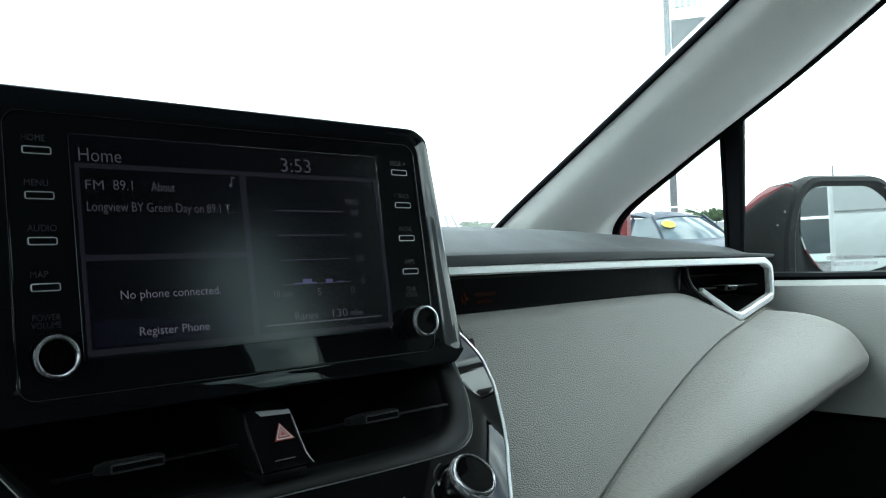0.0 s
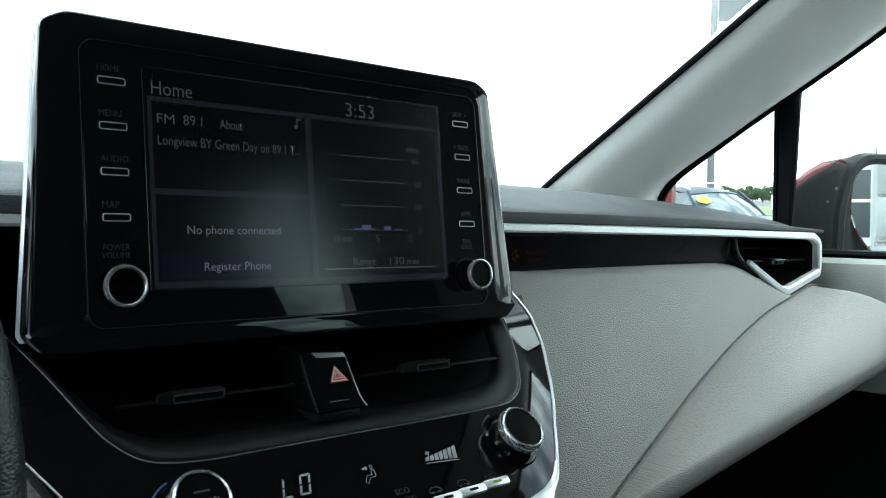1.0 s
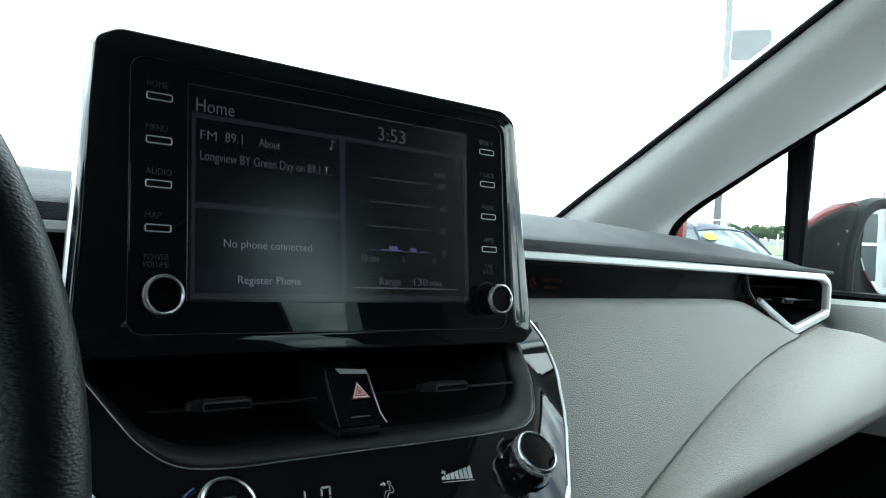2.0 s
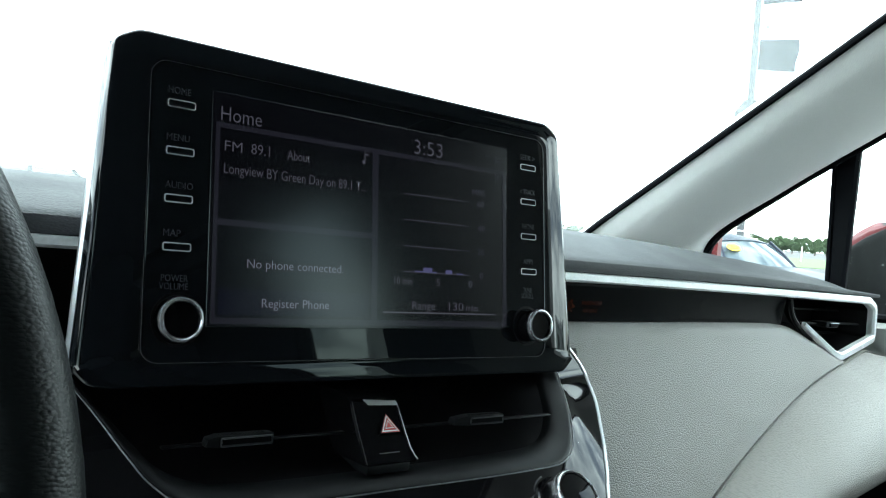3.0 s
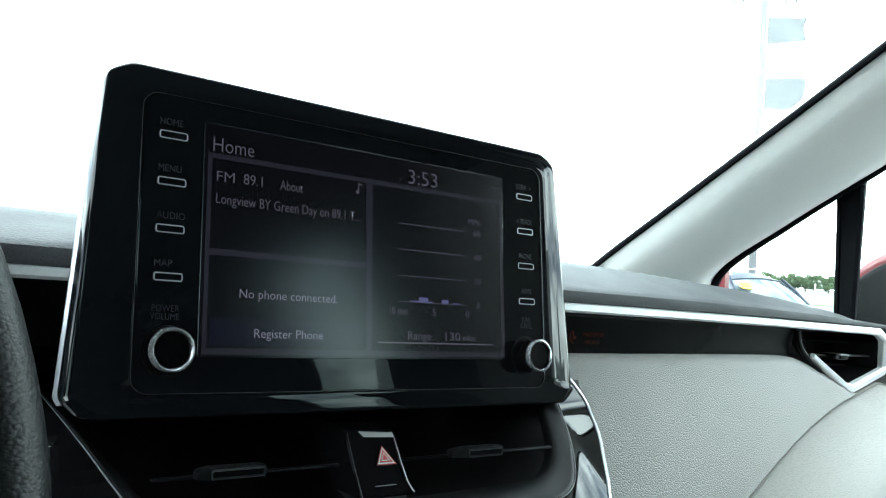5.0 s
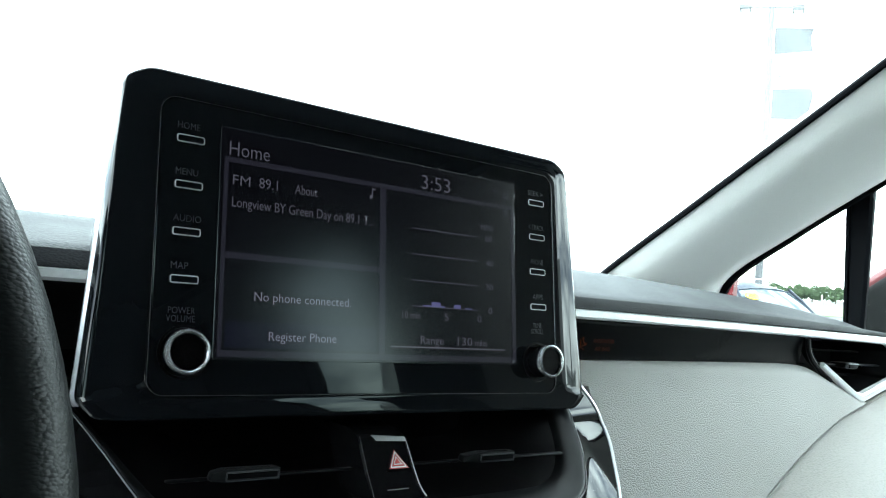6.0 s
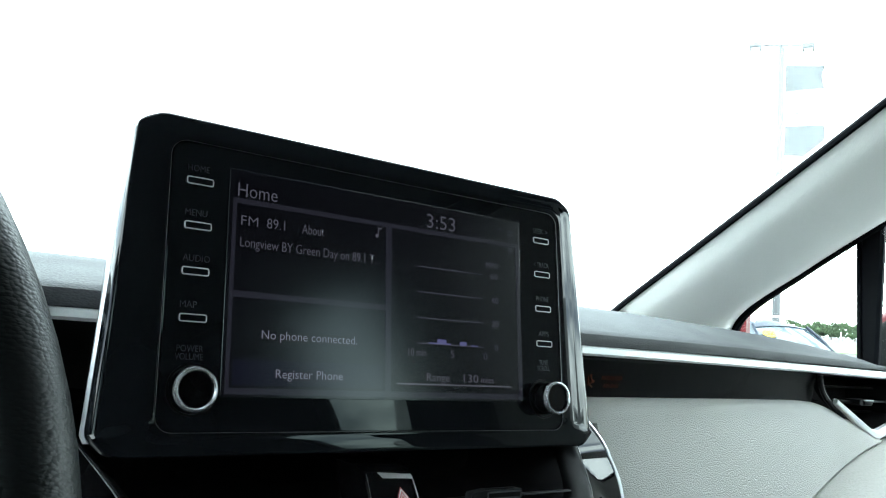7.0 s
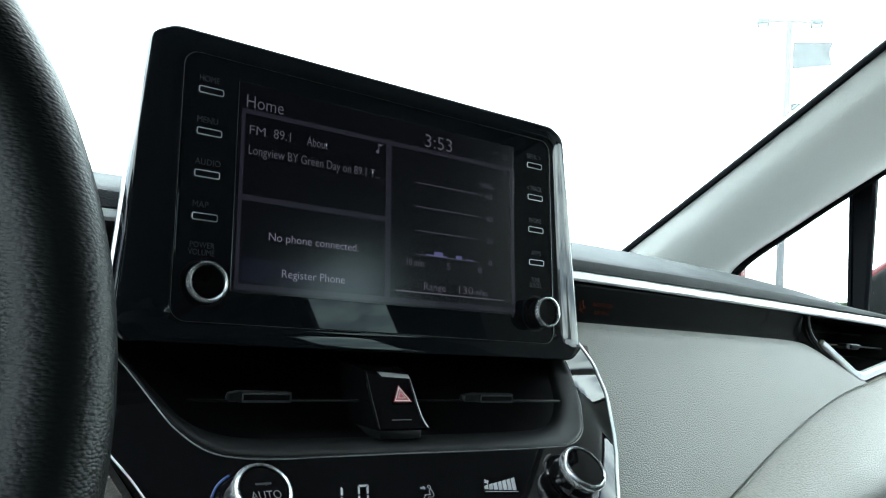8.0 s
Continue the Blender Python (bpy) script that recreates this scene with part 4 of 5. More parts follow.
ON = MM @ Matrix(((1, 0, 0, 0), (0, 0, -1, -0.0055), (0, 1, 0, 0), (0, 0, 0, 1)))
part("lettering", words("OBJECTS IN MIRROR ARE", GREYICON, ON @ Matrix.Translation((-0.058, -0.0395, 0)), 0.094, 0.0055), None, glass)
part("lettering", words("CLOSER THAN THEY APPEAR", GREYICON, ON @ Matrix.Translation((-0.060, -0.0490, 0)), 0.104, 0.0055), None, glass)
ARM = ((0.880, 0.190, 0.030), (0.884, 0.172, 0.049), (0.889, 0.148, 0.068), (0.896, 0.118, 0.085), (0.925, 0.108, 0.078))
bm = bmesh.new()
loft(bm, [[(x, y, -0.082), (x, y, zt - 0.014), (x + 0.003, y, zt - 0.005), (x + 0.010, y, zt), (x + 0.03, y, zt - 0.004), (x + 0.05, y, -0.082)] for x, y, zt in ARM])
part("arm", bm, MIRRORCASE, mirror, "grained black mirror arm with dirty specks", angle=70)
bm = bmesh.new()
loft(bm, [[(x + 0.006, y, zt - 0.004), (x + 0.009, y, zt + 0.004 * k), (x + 0.016, y, zt + 0.011 * k), (x + 0.034, y, zt + 0.008 * k), (x + 0.034, y, zt - 0.02)] for (x, y, zt), k in zip(ARM[:4], (1.0, 1.0, 0.8, 0.2))])
part("arm_cap", bm, REDPAINT, mirror, "glossy red painted cover")

# ------------------------------------------------------------------ touch screen unit (screen axes)
unit = thing("touch_screen", "glossy black dashboard touch screen with knobs and side keys, switched on", "car display", (0, 0.02, -0.06), PANEL)
out = rounded([(-0.1494, -0.0610), (-0.1386, 0.0805), (-0.1280, 0.0866), (0.1280, 0.0866), (0.1386, 0.0805), (0.1494, -0.0610), (0.1400, -0.0697), (-0.1400, -0.0697)], [0.003, 0.004, 0.004, 0.004, 0.004, 0.003, 0.004, 0.004], 3)
inner = rounded([(-0.1225, -0.055), (-0.1225, 0.0690), (-0.118, 0.0735), (0.1180, 0.0735), (0.1225, 0.0690), (0.1225, -0.055), (0.1180, -0.0595), (-0.118, -0.0590)], 0.003, 3)


def bead(k):
    """Depth of the rounded lower edge of the frame."""
    return float(np.interp(k, (0.02, 0.06, 0.12, 0.30, 0.45, 0.64, 0.80, 0.945), (-0.0001, -0.00032, -0.00042, -0.00042, -0.00037, -0.00025, -0.00009, 0.0001)))


bm = bmesh.new()
rings = []
for k, y in ((0.0, 0.0085), (0.0, 0.0034), (0.02, 0.0022), (0.06, 0.0015), (0.12, 0.0011), (0.22, 0.0006), (0.40, 0.00022), (0.60, -0.0001), (0.64, -0.0003), (0.68, -0.0004), (0.80, -0.0004), (0.945, -0.0004), (0.965, 0.0000), (0.975, 0.0016), (1.0, 0.0016), (1.0, 0.0020)):
    rings.append([(a.x + (b.x - a.x) * k, bead(k) if b.y < -0.0552 and 0 < k < 0.95 else y, a.y + (b.y - a.y) * k) for a, b in zip(out, inner)])
loft(bm, rings)
part("bezel", bm, BEZEL, unit, angle=28)
cm = Vector((0.0, 0.01))
bm = bmesh.new()
loft(bm, [[(cm.x + (p.x - cm.x) * k, y, cm.y + (p.y - cm.y) * k) for p in out] for k, y in ((0.985, 0.0086), (0.965, 0.024), (0.86, 0.05), (0.5, 0.065))])
part("back_shell", bm, BLACK, unit)
for sx in (-1, 1):
    bm = bmesh.new()
    rings = []
    for v, x in ((-0.0635, 0.1480), (-0.060, 0.1496), (0.01, 0.1443), (0.076, 0.1391), (0.0805, 0.1385)):
        rings.append([(sx * (x - 0.004), 0.0095, v), (sx * (x - 0.0006), 0.0090, v), (sx * (x + 0.0006), 0.0105, v), (sx * (x + 0.0004), 0.0130, v), (sx * (x - 0.0012), 0.0150, v), (sx * (x - 0.0022), 0.0235, v), (sx * (x - 0.006), 0.0240, v)])
    loft(bm, rings)
    part("side_trim", bm, SIDESILVER, unit, "satin silver side strip")
# metal thread standing in for the highlight on the frame's inner bevel
part("groove_glint", sweep([(p.x * 1.0045, -0.00035, p.y + 0.00035 * (1 if p.y > 0 else -1)) for p in inner], oval(0.00016, 0.00016, 6), up=(0, -1, 0), closed=True), GLINT, unit, "thin thread drawn as the glint round the glass")
part("front_glass", slab(inner, 0.0, 0.003, 0.0005), BEZEL, unit, angle=8)
display = part("display", slab(rounded([(-0.0945, -0.0438), (-0.0945, 0.0645), (0.0915, 0.0645), (0.0900, -0.0438)], 0.001, 2), -0.0004, 0.002, 0.0003), DISPLAY, unit, "dim lit liquid-crystal display", angle=8)
Y = -0.0005


def say(body, u, v, width, height, mat=UITEXT, parent=None, bold=-0.007):
    part("lettering", words(body, mat, on_panel(u, v, Y), width, height, bold=bold), None, parent or display)


def bar(u0, v0, u1, v1, mat, name="line", y=Y):
    bm = bmesh.new()
    box(bm, (u0, y - 0.0001, v0), (u1, y + 0.0001, v1))
    part(name, bm, mat, display, smooth=False)


# frames of the three tiles
for u0, v0, u1, v1 in ((-0.0925, 0.0478, 0.0905, 0.0503), (-0.0925, -0.0424, 0.0905, -0.0394), (-0.0925, -0.0394, -0.0905, 0.0478), (-0.0056, -0.0394, -0.0020, 0.0478), (0.0878, -0.0394, 0.0905, 0.0478), (-0.0905, 0.0026, -0.0056, 0.0056)):
    bar(u0, v0, u1, v1, UIFRAME, "tile_frame")
bar(-0.0890, -0.0382, -0.0072, -0.0262, UIBLUE, "tile_button", -0.00045)
say("Home", -0.0903, 0.0512, 0.0205, 0.0068)
say("3:53", 0.0215, 0.0515, 0.0200, 0.0080)
say("FM", -0.0881, 0.0373, 0.0087, 0.0048)
say("89.1", -0.0748, 0.0375, 0.0097, 0.0050)
say("About", -0.0557, 0.0375, 0.0125, 0.0048)
say("Longview BY Green Day on 89.1 T...", -0.0881, 0.0268, 0.0785, 0.0048)
say("No phone connected.", -0.0753, -0.0163, 0.0525, 0.0042, UIBRIGHT)
say("Register Phone", -0.0674, -0.0345, 0.0365, 0.0042, UIBRIGHT)
say("MPG", 0.0642, 0.0333, 0.0095, 0.0035, UIDIM)
for body, u, v, w in (("60", 0.0675, 0.0267, 0.0055), ("40", 0.0678, 0.0125, 0.0055), ("20", 0.0675, -0.0012, 0.0055), ("0", 0.0695, -0.0150, 0.0028)):
    say(body, u, v, w, 0.0036, UIDIM)
for v in (0.0288, 0.0147, 0.0005, -0.0134):
    bar(0.0150, v - 0.00022, 0.0615, v + 0.00022, UIDIM, "graph_line")
bar(0.0284, -0.0133, 0.0345, -0.0106, UIBAR, "graph_bar")
bar(0.0441, -0.0133, 0.0487, -0.0112, UIBAR, "graph_bar")
bar(0.0225, -0.0133, 0.0284, -0.0126, UIBAR, "graph_bar")
bar(0.0345, -0.0133, 0.0375, -0.0126, UIBAR, "graph_bar")
bar(0.0520, -0.0133, 0.0570, -0.0127, UIBAR, "graph_bar")
say("10 min", 0.0090, -0.0203, 0.0117, 0.0040)
say("5", 0.0374, -0.0203, 0.0026, 0.0040)
say("0", 0.0612, -0.0203, 0.0028, 0.0040, UIDIM)
say("Range", 0.0210, -0.0335, 0.0155, 0.0045)
say("130", 0.0464, -0.0335, 0.0105, 0.0045)
say("miles", 0.0590, -0.0335, 0.0092, 0.0036)
bar(0.0018, -0.0356, 0.0815, -0.0349, UITEXT, "range_line")
# note sign and status signs
bar(-0.0108, 0.0420, -0.0104, 0.0470, UITEXT, "note_sign")
bar(-0.0104, 0.0460, -0.0085, 0.0468, UITEXT, "note_sign")
bm = lathe([(0.0, 0), (0.0010, 0), (0.0010, 0.0001), (0.0, 0.0001)], on_panel(-0.0114, 0.0422, Y), 12)
part("note_sign", bm, UITEXT, display)
for u0, v0, u1, v1 in ((0.0735, 0.0570, 0.0780, 0.0586), (0.0815, 0.0545, 0.0860, 0.0560), (0.0815, 0.0565, 0.0860, 0.0582), (0.0820, 0.0440, 0.0850, 0.0475)):
    bar(u0, v0, u1, v1, UIFRAME, "status_sign")

# side keys
for u, names in ((-0.109, ("HOME", "MENU", "AUDIO", "MAP")), (0.109, ("SEEK >", "< TRACK", "PHONE", "APPS"))):
    for k, body in enumerate(names):
        v = 0.0550 - 0.0213 * k
        key = part("key", slab(rounded([(u - 0.0062, v - 0.0016), (u - 0.0062, v + 0.0016), (u + 0.0062, v + 0.0016), (u + 0.0062, v - 0.0016)], 0.0009, 3), -0.0010, 0.002, 0.0004), BEZEL, unit, angle=8)
        edge = [(p.x, -0.0009, p.y) for p in rounded([(u - 0.0062, v - 0.0016), (u - 0.0062, v + 0.0016), (u + 0.0062, v + 0.0016), (u + 0.0062, v - 0.0016)], 0.0009, 3)]
        part("key_edge", sweep(edge, oval(0.00032, 0.00032, 6), up=(0, -1, 0), closed=True), KEYEDGE, key, "silver key edge")
        w = 0.0026 * len(body) if u < 0 else 0.0021 * len(body)
        w = min(w, 0.0128)
        part("key_label", words(body, PRINT, on_panel(u - 0.0062 if u < 0 else u - w / 2, v + 0.0046, -0.0004), w, 0.0031), None, key, "dim printed label")
for body, u, v, w in (("POWER", -0.1155, -0.0240, 0.0122), ("VOLUME", -0.1162, -0.0276, 0.0130), ("TUNE", 0.1045, -0.0215, 0.0072), ("SCROLL", 0.1030, -0.0250, 0.0102)):
    part("knob_label", words(body, PRINT, on_panel(u, v, -0.0004), w, 0.0029), None, unit, "dim printed label")
for u, v, r, h in ((-0.1073, -0.0407, 0.0098, 0.006), (0.1075, -0.0415, 0.0095, 0.013)):
    m = on_panel(u, v, 0.0)
    knob = part("knob", lathe([(r * 0.95, 0.0), (r * 0.95, h - 0.002), (r * 0.93, h - 0.001), (r * 0.80, h - 0.0008), (r * 0.78, h - 0.0016), (0.0, h - 0.0018)], m), PIANO, unit)
    part("knob_ring", lathe([(r * 0.93, h - 0.003), (r * 1.0, h - 0.003), (r * 1.02, h - 0.0015), (r * 0.98, h), (r * 0.90, h + 0.0002), (r * 0.84, h - 0.0004), (r * 0.83, h - 0.002)], m), CHROME, knob, "chrome ring")
    part("knob_well", lathe([(r * 1.22, -0.0002), (r * 1.22, 0.0003), (r * 1.1, 0.0003), (r * 1.08, -0.0002)], m), BLACK, unit)

# ------------------------------------------------------------------ centre stack: vents and climate panel


def stack_y(x, z):
    y = -0.0388 + 1.05 * (z + 0.12) + 16 * min(abs(x), 0.165) ** 4 + 14 * max(0.0, z + 0.10) ** 2
    if x < 0.1:
        return y
    flat = knee(x, z) - 0.0005
    blend = max(0.0, 1 - abs(y - flat) / 0.008)
    return min(y, flat) - 0.0015 * blend * blend


def on_stack(x, z, lift=0.0006):
    """On the climate panel: x along, y up the slope, z out of it."""
    n, u = Vector((0, -0.69, 0.724)), Vector((0, 0.724, 0.69))
    p = Vector((x, stack_y(x, z), z)) + n * lift
    return Matrix(((1, u.x, n.x, p.x), (0, u.y, n.y, p.y), (0, u.z, n.z, p.z), (0, 0, 0, 1)))


stack = thing("centre_stack", "glossy black climate panel with chrome edge below the screen", "climate panel", (0, -0.05, -0.2))


def u_curve(right, left):
    return smooth_path([Vector((*p, 0)) for p in list(reversed(left)) + right], 6)


INNER = u_curve([(0.0, -0.1178), (0.0300, -0.1180), (0.0604, -0.1181), (0.0980, -0.1181), (0.1202, -0.1174), (0.1375, -0.1116), (0.1504, -0.1003), (0.1580, -0.0922), (0.1649, -0.0845), (0.1672, -0.0761), (0.1610, -0.0620)],
                [(-0.0464, -0.1178), (-0.0800, -0.1178), (-0.1040, -0.1152), (-0.1175, -0.1070), (-0.1255, -0.0965), (-0.1350, -0.0810), (-0.149, -0.0600)])
HOLE = u_curve([(0.0, -0.1126), (0.0300, -0.1125), (0.0580, -0.1124), (0.0920, -0.1121), (0.1100, -0.1112), (0.1245, -0.1072), (0.1370, -0.0990), (0.1450, -0.0910), (0.1525, -0.0830), (0.1560, -0.0755), (0.1500, -0.0610)],
               [(-0.0450, -0.1126), (-0.0750, -0.1122), (-0.0960, -0.1104), (-0.1110, -0.1045), (-0.1200, -0.0955), (-0.1310, -0.0810), (-0.1465, -0.0600)])
OUTER = u_curve([(-0.015, -0.2397), (0.0350, -0.2230), (0.0800, -0.1850), (0.1091, -0.1616), (0.1231, -0.1542), (0.1482, -0.1340), (0.1654, -0.1210), (0.1799, -0.1025), (0.1935, -0.0838), (0.1950, -0.0735), (0.1780, -0.0525)],
                [(-0.0667, -0.232), (-0.092, -0.2045), (-0.1130, -0.172), (-0.1275, -0.147), (-0.1385, -0.1268), (-0.1540, -0.1064), (-0.1790, -0.0680)])
bm = bmesh.new()
rings = []
for k in (0.0, 0.08, 0.2, 0.35, 0.5, 0.65, 0.8, 0.92, 1.0):
    rings.append([(a.x + (b.x - a.x) * k, stack_y(a.x + (b.x - a.x) * k, a.y + (b.y - a.y) * k), a.y + (b.y - a.y) * k) for a, b in zip(INNER, OUTER)])
rings.append([(b.x * 1.01, stack_y(b.x, b.y) + 0.02, b.y) for b in OUTER])
loft(bm, rings, closed=False, cap=False)
part("fascia", bm, PIANO, stack, "piano-black fascia")
bm = bmesh.new()
rings = []
for a, b, c, d in ((0.1276, -0.1508, 0.1282, -0.1485), (0.1231, -0.1542, 0.1216, -0.1526), (0.1178, -0.1578, 0.1155, -0.1551), (0.1091, -0.1616, 0.1063, -0.1576), (0.1000, -0.1685, 0.0939, -0.1593), (0.088, -0.178, 0.077, -0.1615)):
    rings.append([(x, stack_y(x, z) - 0.69 * up, z + 0.724 * up) for x, z, up in ((a, b, -0.0005), (a, b, 0.0012), ((a + c) / 2, (b + d) / 2, 0.0020), (c, d, 0.0010), (c, d, -0.0005))])
loft(bm, rings)
part("corner_trim", bm, SATIN, stack, "satin silver corner trim")
part("chrome_edge", sweep([(b.x * 1.004, stack_y(b.x, b.y) + 0.0005, b.y) for b in OUTER], [(-0.0009, -0.0012), (0.0009, -0.0012), (0.0012, 0.0), (0.0009, 0.0012), (-0.0009, 0.0012)], up=(0, -0.69, 0.724), taper=lambda u: 0.35 + 0.65 * min(1.0, max(0.0, (u - 0.36) * 5))), SATIN, stack, "satin chrome edging")
bm = bmesh.new()
rings = []
for k, dy in ((-0.03, 0.003), (0.0, 0.0004), (0.05, -0.0006), (0.14, -0.0010), (0.28, -0.0010), (0.5, 0.0), (0.75, 0.0024), (0.92, 0.0052), (1.0, 0.0085), (1.02, 0.016)):
    ring = []
    for a, b in zip(INNER, HOLE):
        p = a.lerp(b, k)
        ring.append((p.x, stack_y(p.x, p.y) + dy, p.y))
    rings.append(ring)
loft(bm, rings, closed=False, cap=False)
part("vent_lip", bm, LIP, stack, "satin dark sloping lip round the vents")
part("lip_edge", sweep([(a.x * 1.004, stack_y(a.x, a.y) - 0.0004, a.y - 0.0004) for a in INNER], oval(0.0004, 0.0004, 6), up=(0, -0.69, 0.724)), FINEEDGE, stack, "thin bright edge line")
vents = thing("centre_air_vents", "black twin air vents under the screen", "air vent", (0, 0.03, -0.11))
bm = bmesh.new()
ringA = [(a.x, stack_y(a.x, a.y) + 0.012, a.y) for a in HOLE]
rings = [ringA] + [[(x * (1 - 0.06 * k), y + 0.022 * k, z + 0.006 * k * (z < -0.07)) for x, y, z in ringA] for k in (1, 2, 3)]
loft(bm, rings, closed=False, cap=False)
bm.faces.new([bm.verts.new(p) for p in rings[-1]])
bm2 = [(rings[0][0]), (rings[0][-1]), (rings[-1][-1]), (rings[-1][0])]
bm.faces.new([bm.verts.new(p) for p in bm2])
part("housing", bm, BLACK, vents)
for x0, x1 in ((-0.111, -0.018), (0.018, 0.131)):
    bm = bmesh.new()
    box(bm, (x0, -0.0110, -0.0958), (x1, -0.0078, -0.0946), 0.0005, 2)
    part("vane", bm, TAB, vents)
for x0, x1, y0 in ((-0.0953, -0.0622, -0.0195), (0.0455, 0.0828, -0.0195)):
    xs, z0, z1 = x0 + 0.0062 + 0.0050 * (x0 > 0), -0.0952, -0.0897
    bm = bmesh.new()
    outline = rounded([(x0, z0 + 0.0012), (x0 + 0.0010, z1 - 0.0010), (xs, z1 + 0.0002), (x1, z1), (x1, z0), (xs, z0 + 0.0003)], 0.0007, 3)
    c = Vector(((x0 + x1) / 2, (z0 + z1) / 2))
    loft(bm, [[(c.x + (p.x - c.x) * k, y, c.y + (p.y - c.y) * k) for p in outline] for k, y in ((0.94, y0 + 0.0065), (0.99, y0 + 0.004), (1.0, y0 + 0.0006), (0.985, y0))])
    t = part("slider_tab", bm, TAB, vents)
    slot = [(p.x, y0 - 0.0003, p.y) for p in rounded([(xs + 0.0010, z0 + 0.0010), (xs + 0.0010, z1 - 0.0010), (x1 - 0.0010, z1 - 0.0010), (x1 - 0.0010, z0 + 0.0010)], 0.0007, 3)]
    part("tab_edge", sweep(slot, oval(0.00042, 0.00042, 6), up=(0, -1, 0), closed=True), TABEDGE, t, "raised slot edge")
    bm = bmesh.new()
    box(bm, (xs + 0.0014, y0 - 0.0004, z0 + 0.0014), (x1 - 0.0014, y0 + 0.001, z1 - 0.0014), 0.0003, 1)
    part("tab_inlay", bm, BLACK, t)
    for k in range(14):
        x = xs + 0.001 + (x1 - xs - 0.006) * k / 13
        bm = bmesh.new()
        box(bm, (x - 0.0004, y0 + 0.0012, z1 - 0.0001), (x + 0.0004, y0 + 0.0040, z1 + 0.0004), 0.0002, 1)
        part("grip_rib", bm, TAB, t)


def hz_y(z):
    return -0.005 + 0.75 * (z + 0.075)


def on_hazard(x, z, lift):
    p = Vector((x, hz_y(z) - 0.8 * lift, z + 0.6 * lift))
    return Matrix(((1, 0, 0, p.x), (0, 0.6, -0.8, p.y), (0, 0.8, 0.6, p.z), (0, 0, 0, 1)))


hz = thing("hazard_switch", "glossy black hazard switch with red triangle", "switch", (0, -0.02, -0.1))
bm = bmesh.new()
secs = [(-0.0775, -0.0142, 0.0115, 0.0065), (-0.0792, -0.0146, 0.0117, 0.0016), (-0.0805, -0.0148, 0.0118, 0.0002), (-0.0820, -0.0149, 0.0117, 0.0), (-0.0860, -0.0151, 0.0116, 0.0008), (-0.0950, -0.0154, 0.0114, 0.0010), (-0.1015, -0.0156, 0.0116, 0.0006), (-0.1045, -0.0157, 0.0127, 0.0), (-0.1068, -0.0158, 0.0139, -0.0004), (-0.1080, -0.0156, 0.0139, 0.0012)]
secs = [(z, l + 0.001, r + 0.001, d) for z, l, r, d in secs]
loft(bm, [[(l - 0.0014, hz_y(z) + d + 0.03, z), (l - 0.0012, hz_y(z) + d + 0.0016, z), (l, hz_y(z) + d + 0.0002, z), (l + 0.0012, hz_y(z) + d, z), (r - 0.0010, hz_y(z) + d, z), (r, hz_y(z) + d + 0.0008, z), (r + 0.0003, hz_y(z) + d + 0.03, z)] for z, l, r, d in secs])
body = part("button", bm, PIANO, hz, angle=24)
bm = bmesh.new()
loft(bm, [[(-0.0072, hz_y(-0.0805) - 0.0006, -0.0804), (0.0123, hz_y(-0.0812) - 0.0006, -0.0812), (0.0123, hz_y(-0.0812) + 0.002, -0.0802), (-0.0072, hz_y(-0.0805) + 0.002, -0.0796)],
          [(-0.0056, hz_y(-0.0822) - 0.0007, -0.0820), (0.0125, hz_y(-0.0828) - 0.0007, -0.0828), (0.0125, hz_y(-0.0828) + 0.002, -0.0828), (-0.0056, hz_y(-0.0822) + 0.002, -0.0820)]])
part("top_edge", bm, KEYEDGE, hz, "bright top edge")
side_line = [(0.0127, hz_y(z) - 0.0002, z) for z in (-0.083, -0.088, -0.095)] + [(0.0129, hz_y(-0.1015) - 0.0004, -0.1015), (0.0138, hz_y(-0.1045) - 0.0006, -0.1045), (0.0149, hz_y(-0.1066) - 0.0008, -0.1066)]
part("side_edge", sweep(side_line, oval(0.0003, 0.0003, 6), up=(0, -0.69, 0.724), taper=lambda u: 0.45 + 0.75 * u), KEYEDGE, hz, "bright edge line")
part("side_edge", sweep([(-0.0142, hz_y(-0.0800) + 0.0004, -0.0800), (-0.0148, hz_y(-0.094) + 0.0010, -0.094), (-0.0153, hz_y(-0.1070) + 0.0004, -0.1070)], oval(0.00022, 0.00022, 6), up=(0, -0.69, 0.724)), TABEDGE, hz, "faint edge line")
bm = bmesh.new()
box(bm, (-0.015, hz_y(-0.1085) + 0.0015, -0.1125), (0.0110, hz_y(-0.1085) + 0.03, -0.1078), 0.0008, 2)
part("foot", bm, TAB, hz)
HZ = on_hazard(0.0032, -0.0916, 0.0004)


def tri_ring(r_out, r_in, mat, name, lift):
    bm = bmesh.new()
    pts = [(0.0, 1.0), (-0.95, -0.62), (0.95, -0.62)]
    a = [HZ @ Vector((x * r_out, y * r_out, lift)) for x, y in pts]
    if r_in:
        b = [HZ @ Vector((x * r_in, (y + 0.0) * r_in, lift)) for x, y in pts]
        va, vb = [bm.verts.new(p) for p in a], [bm.verts.new(p) for p in b]
        for i in range(3):
            j = (i + 1) % 3
            bm.faces.new((va[i], va[j], vb[j], vb[i]))
    else:
        bm.faces.new([bm.verts.new(p) for p in a])
    part(name, bm, mat, body, smooth=False)


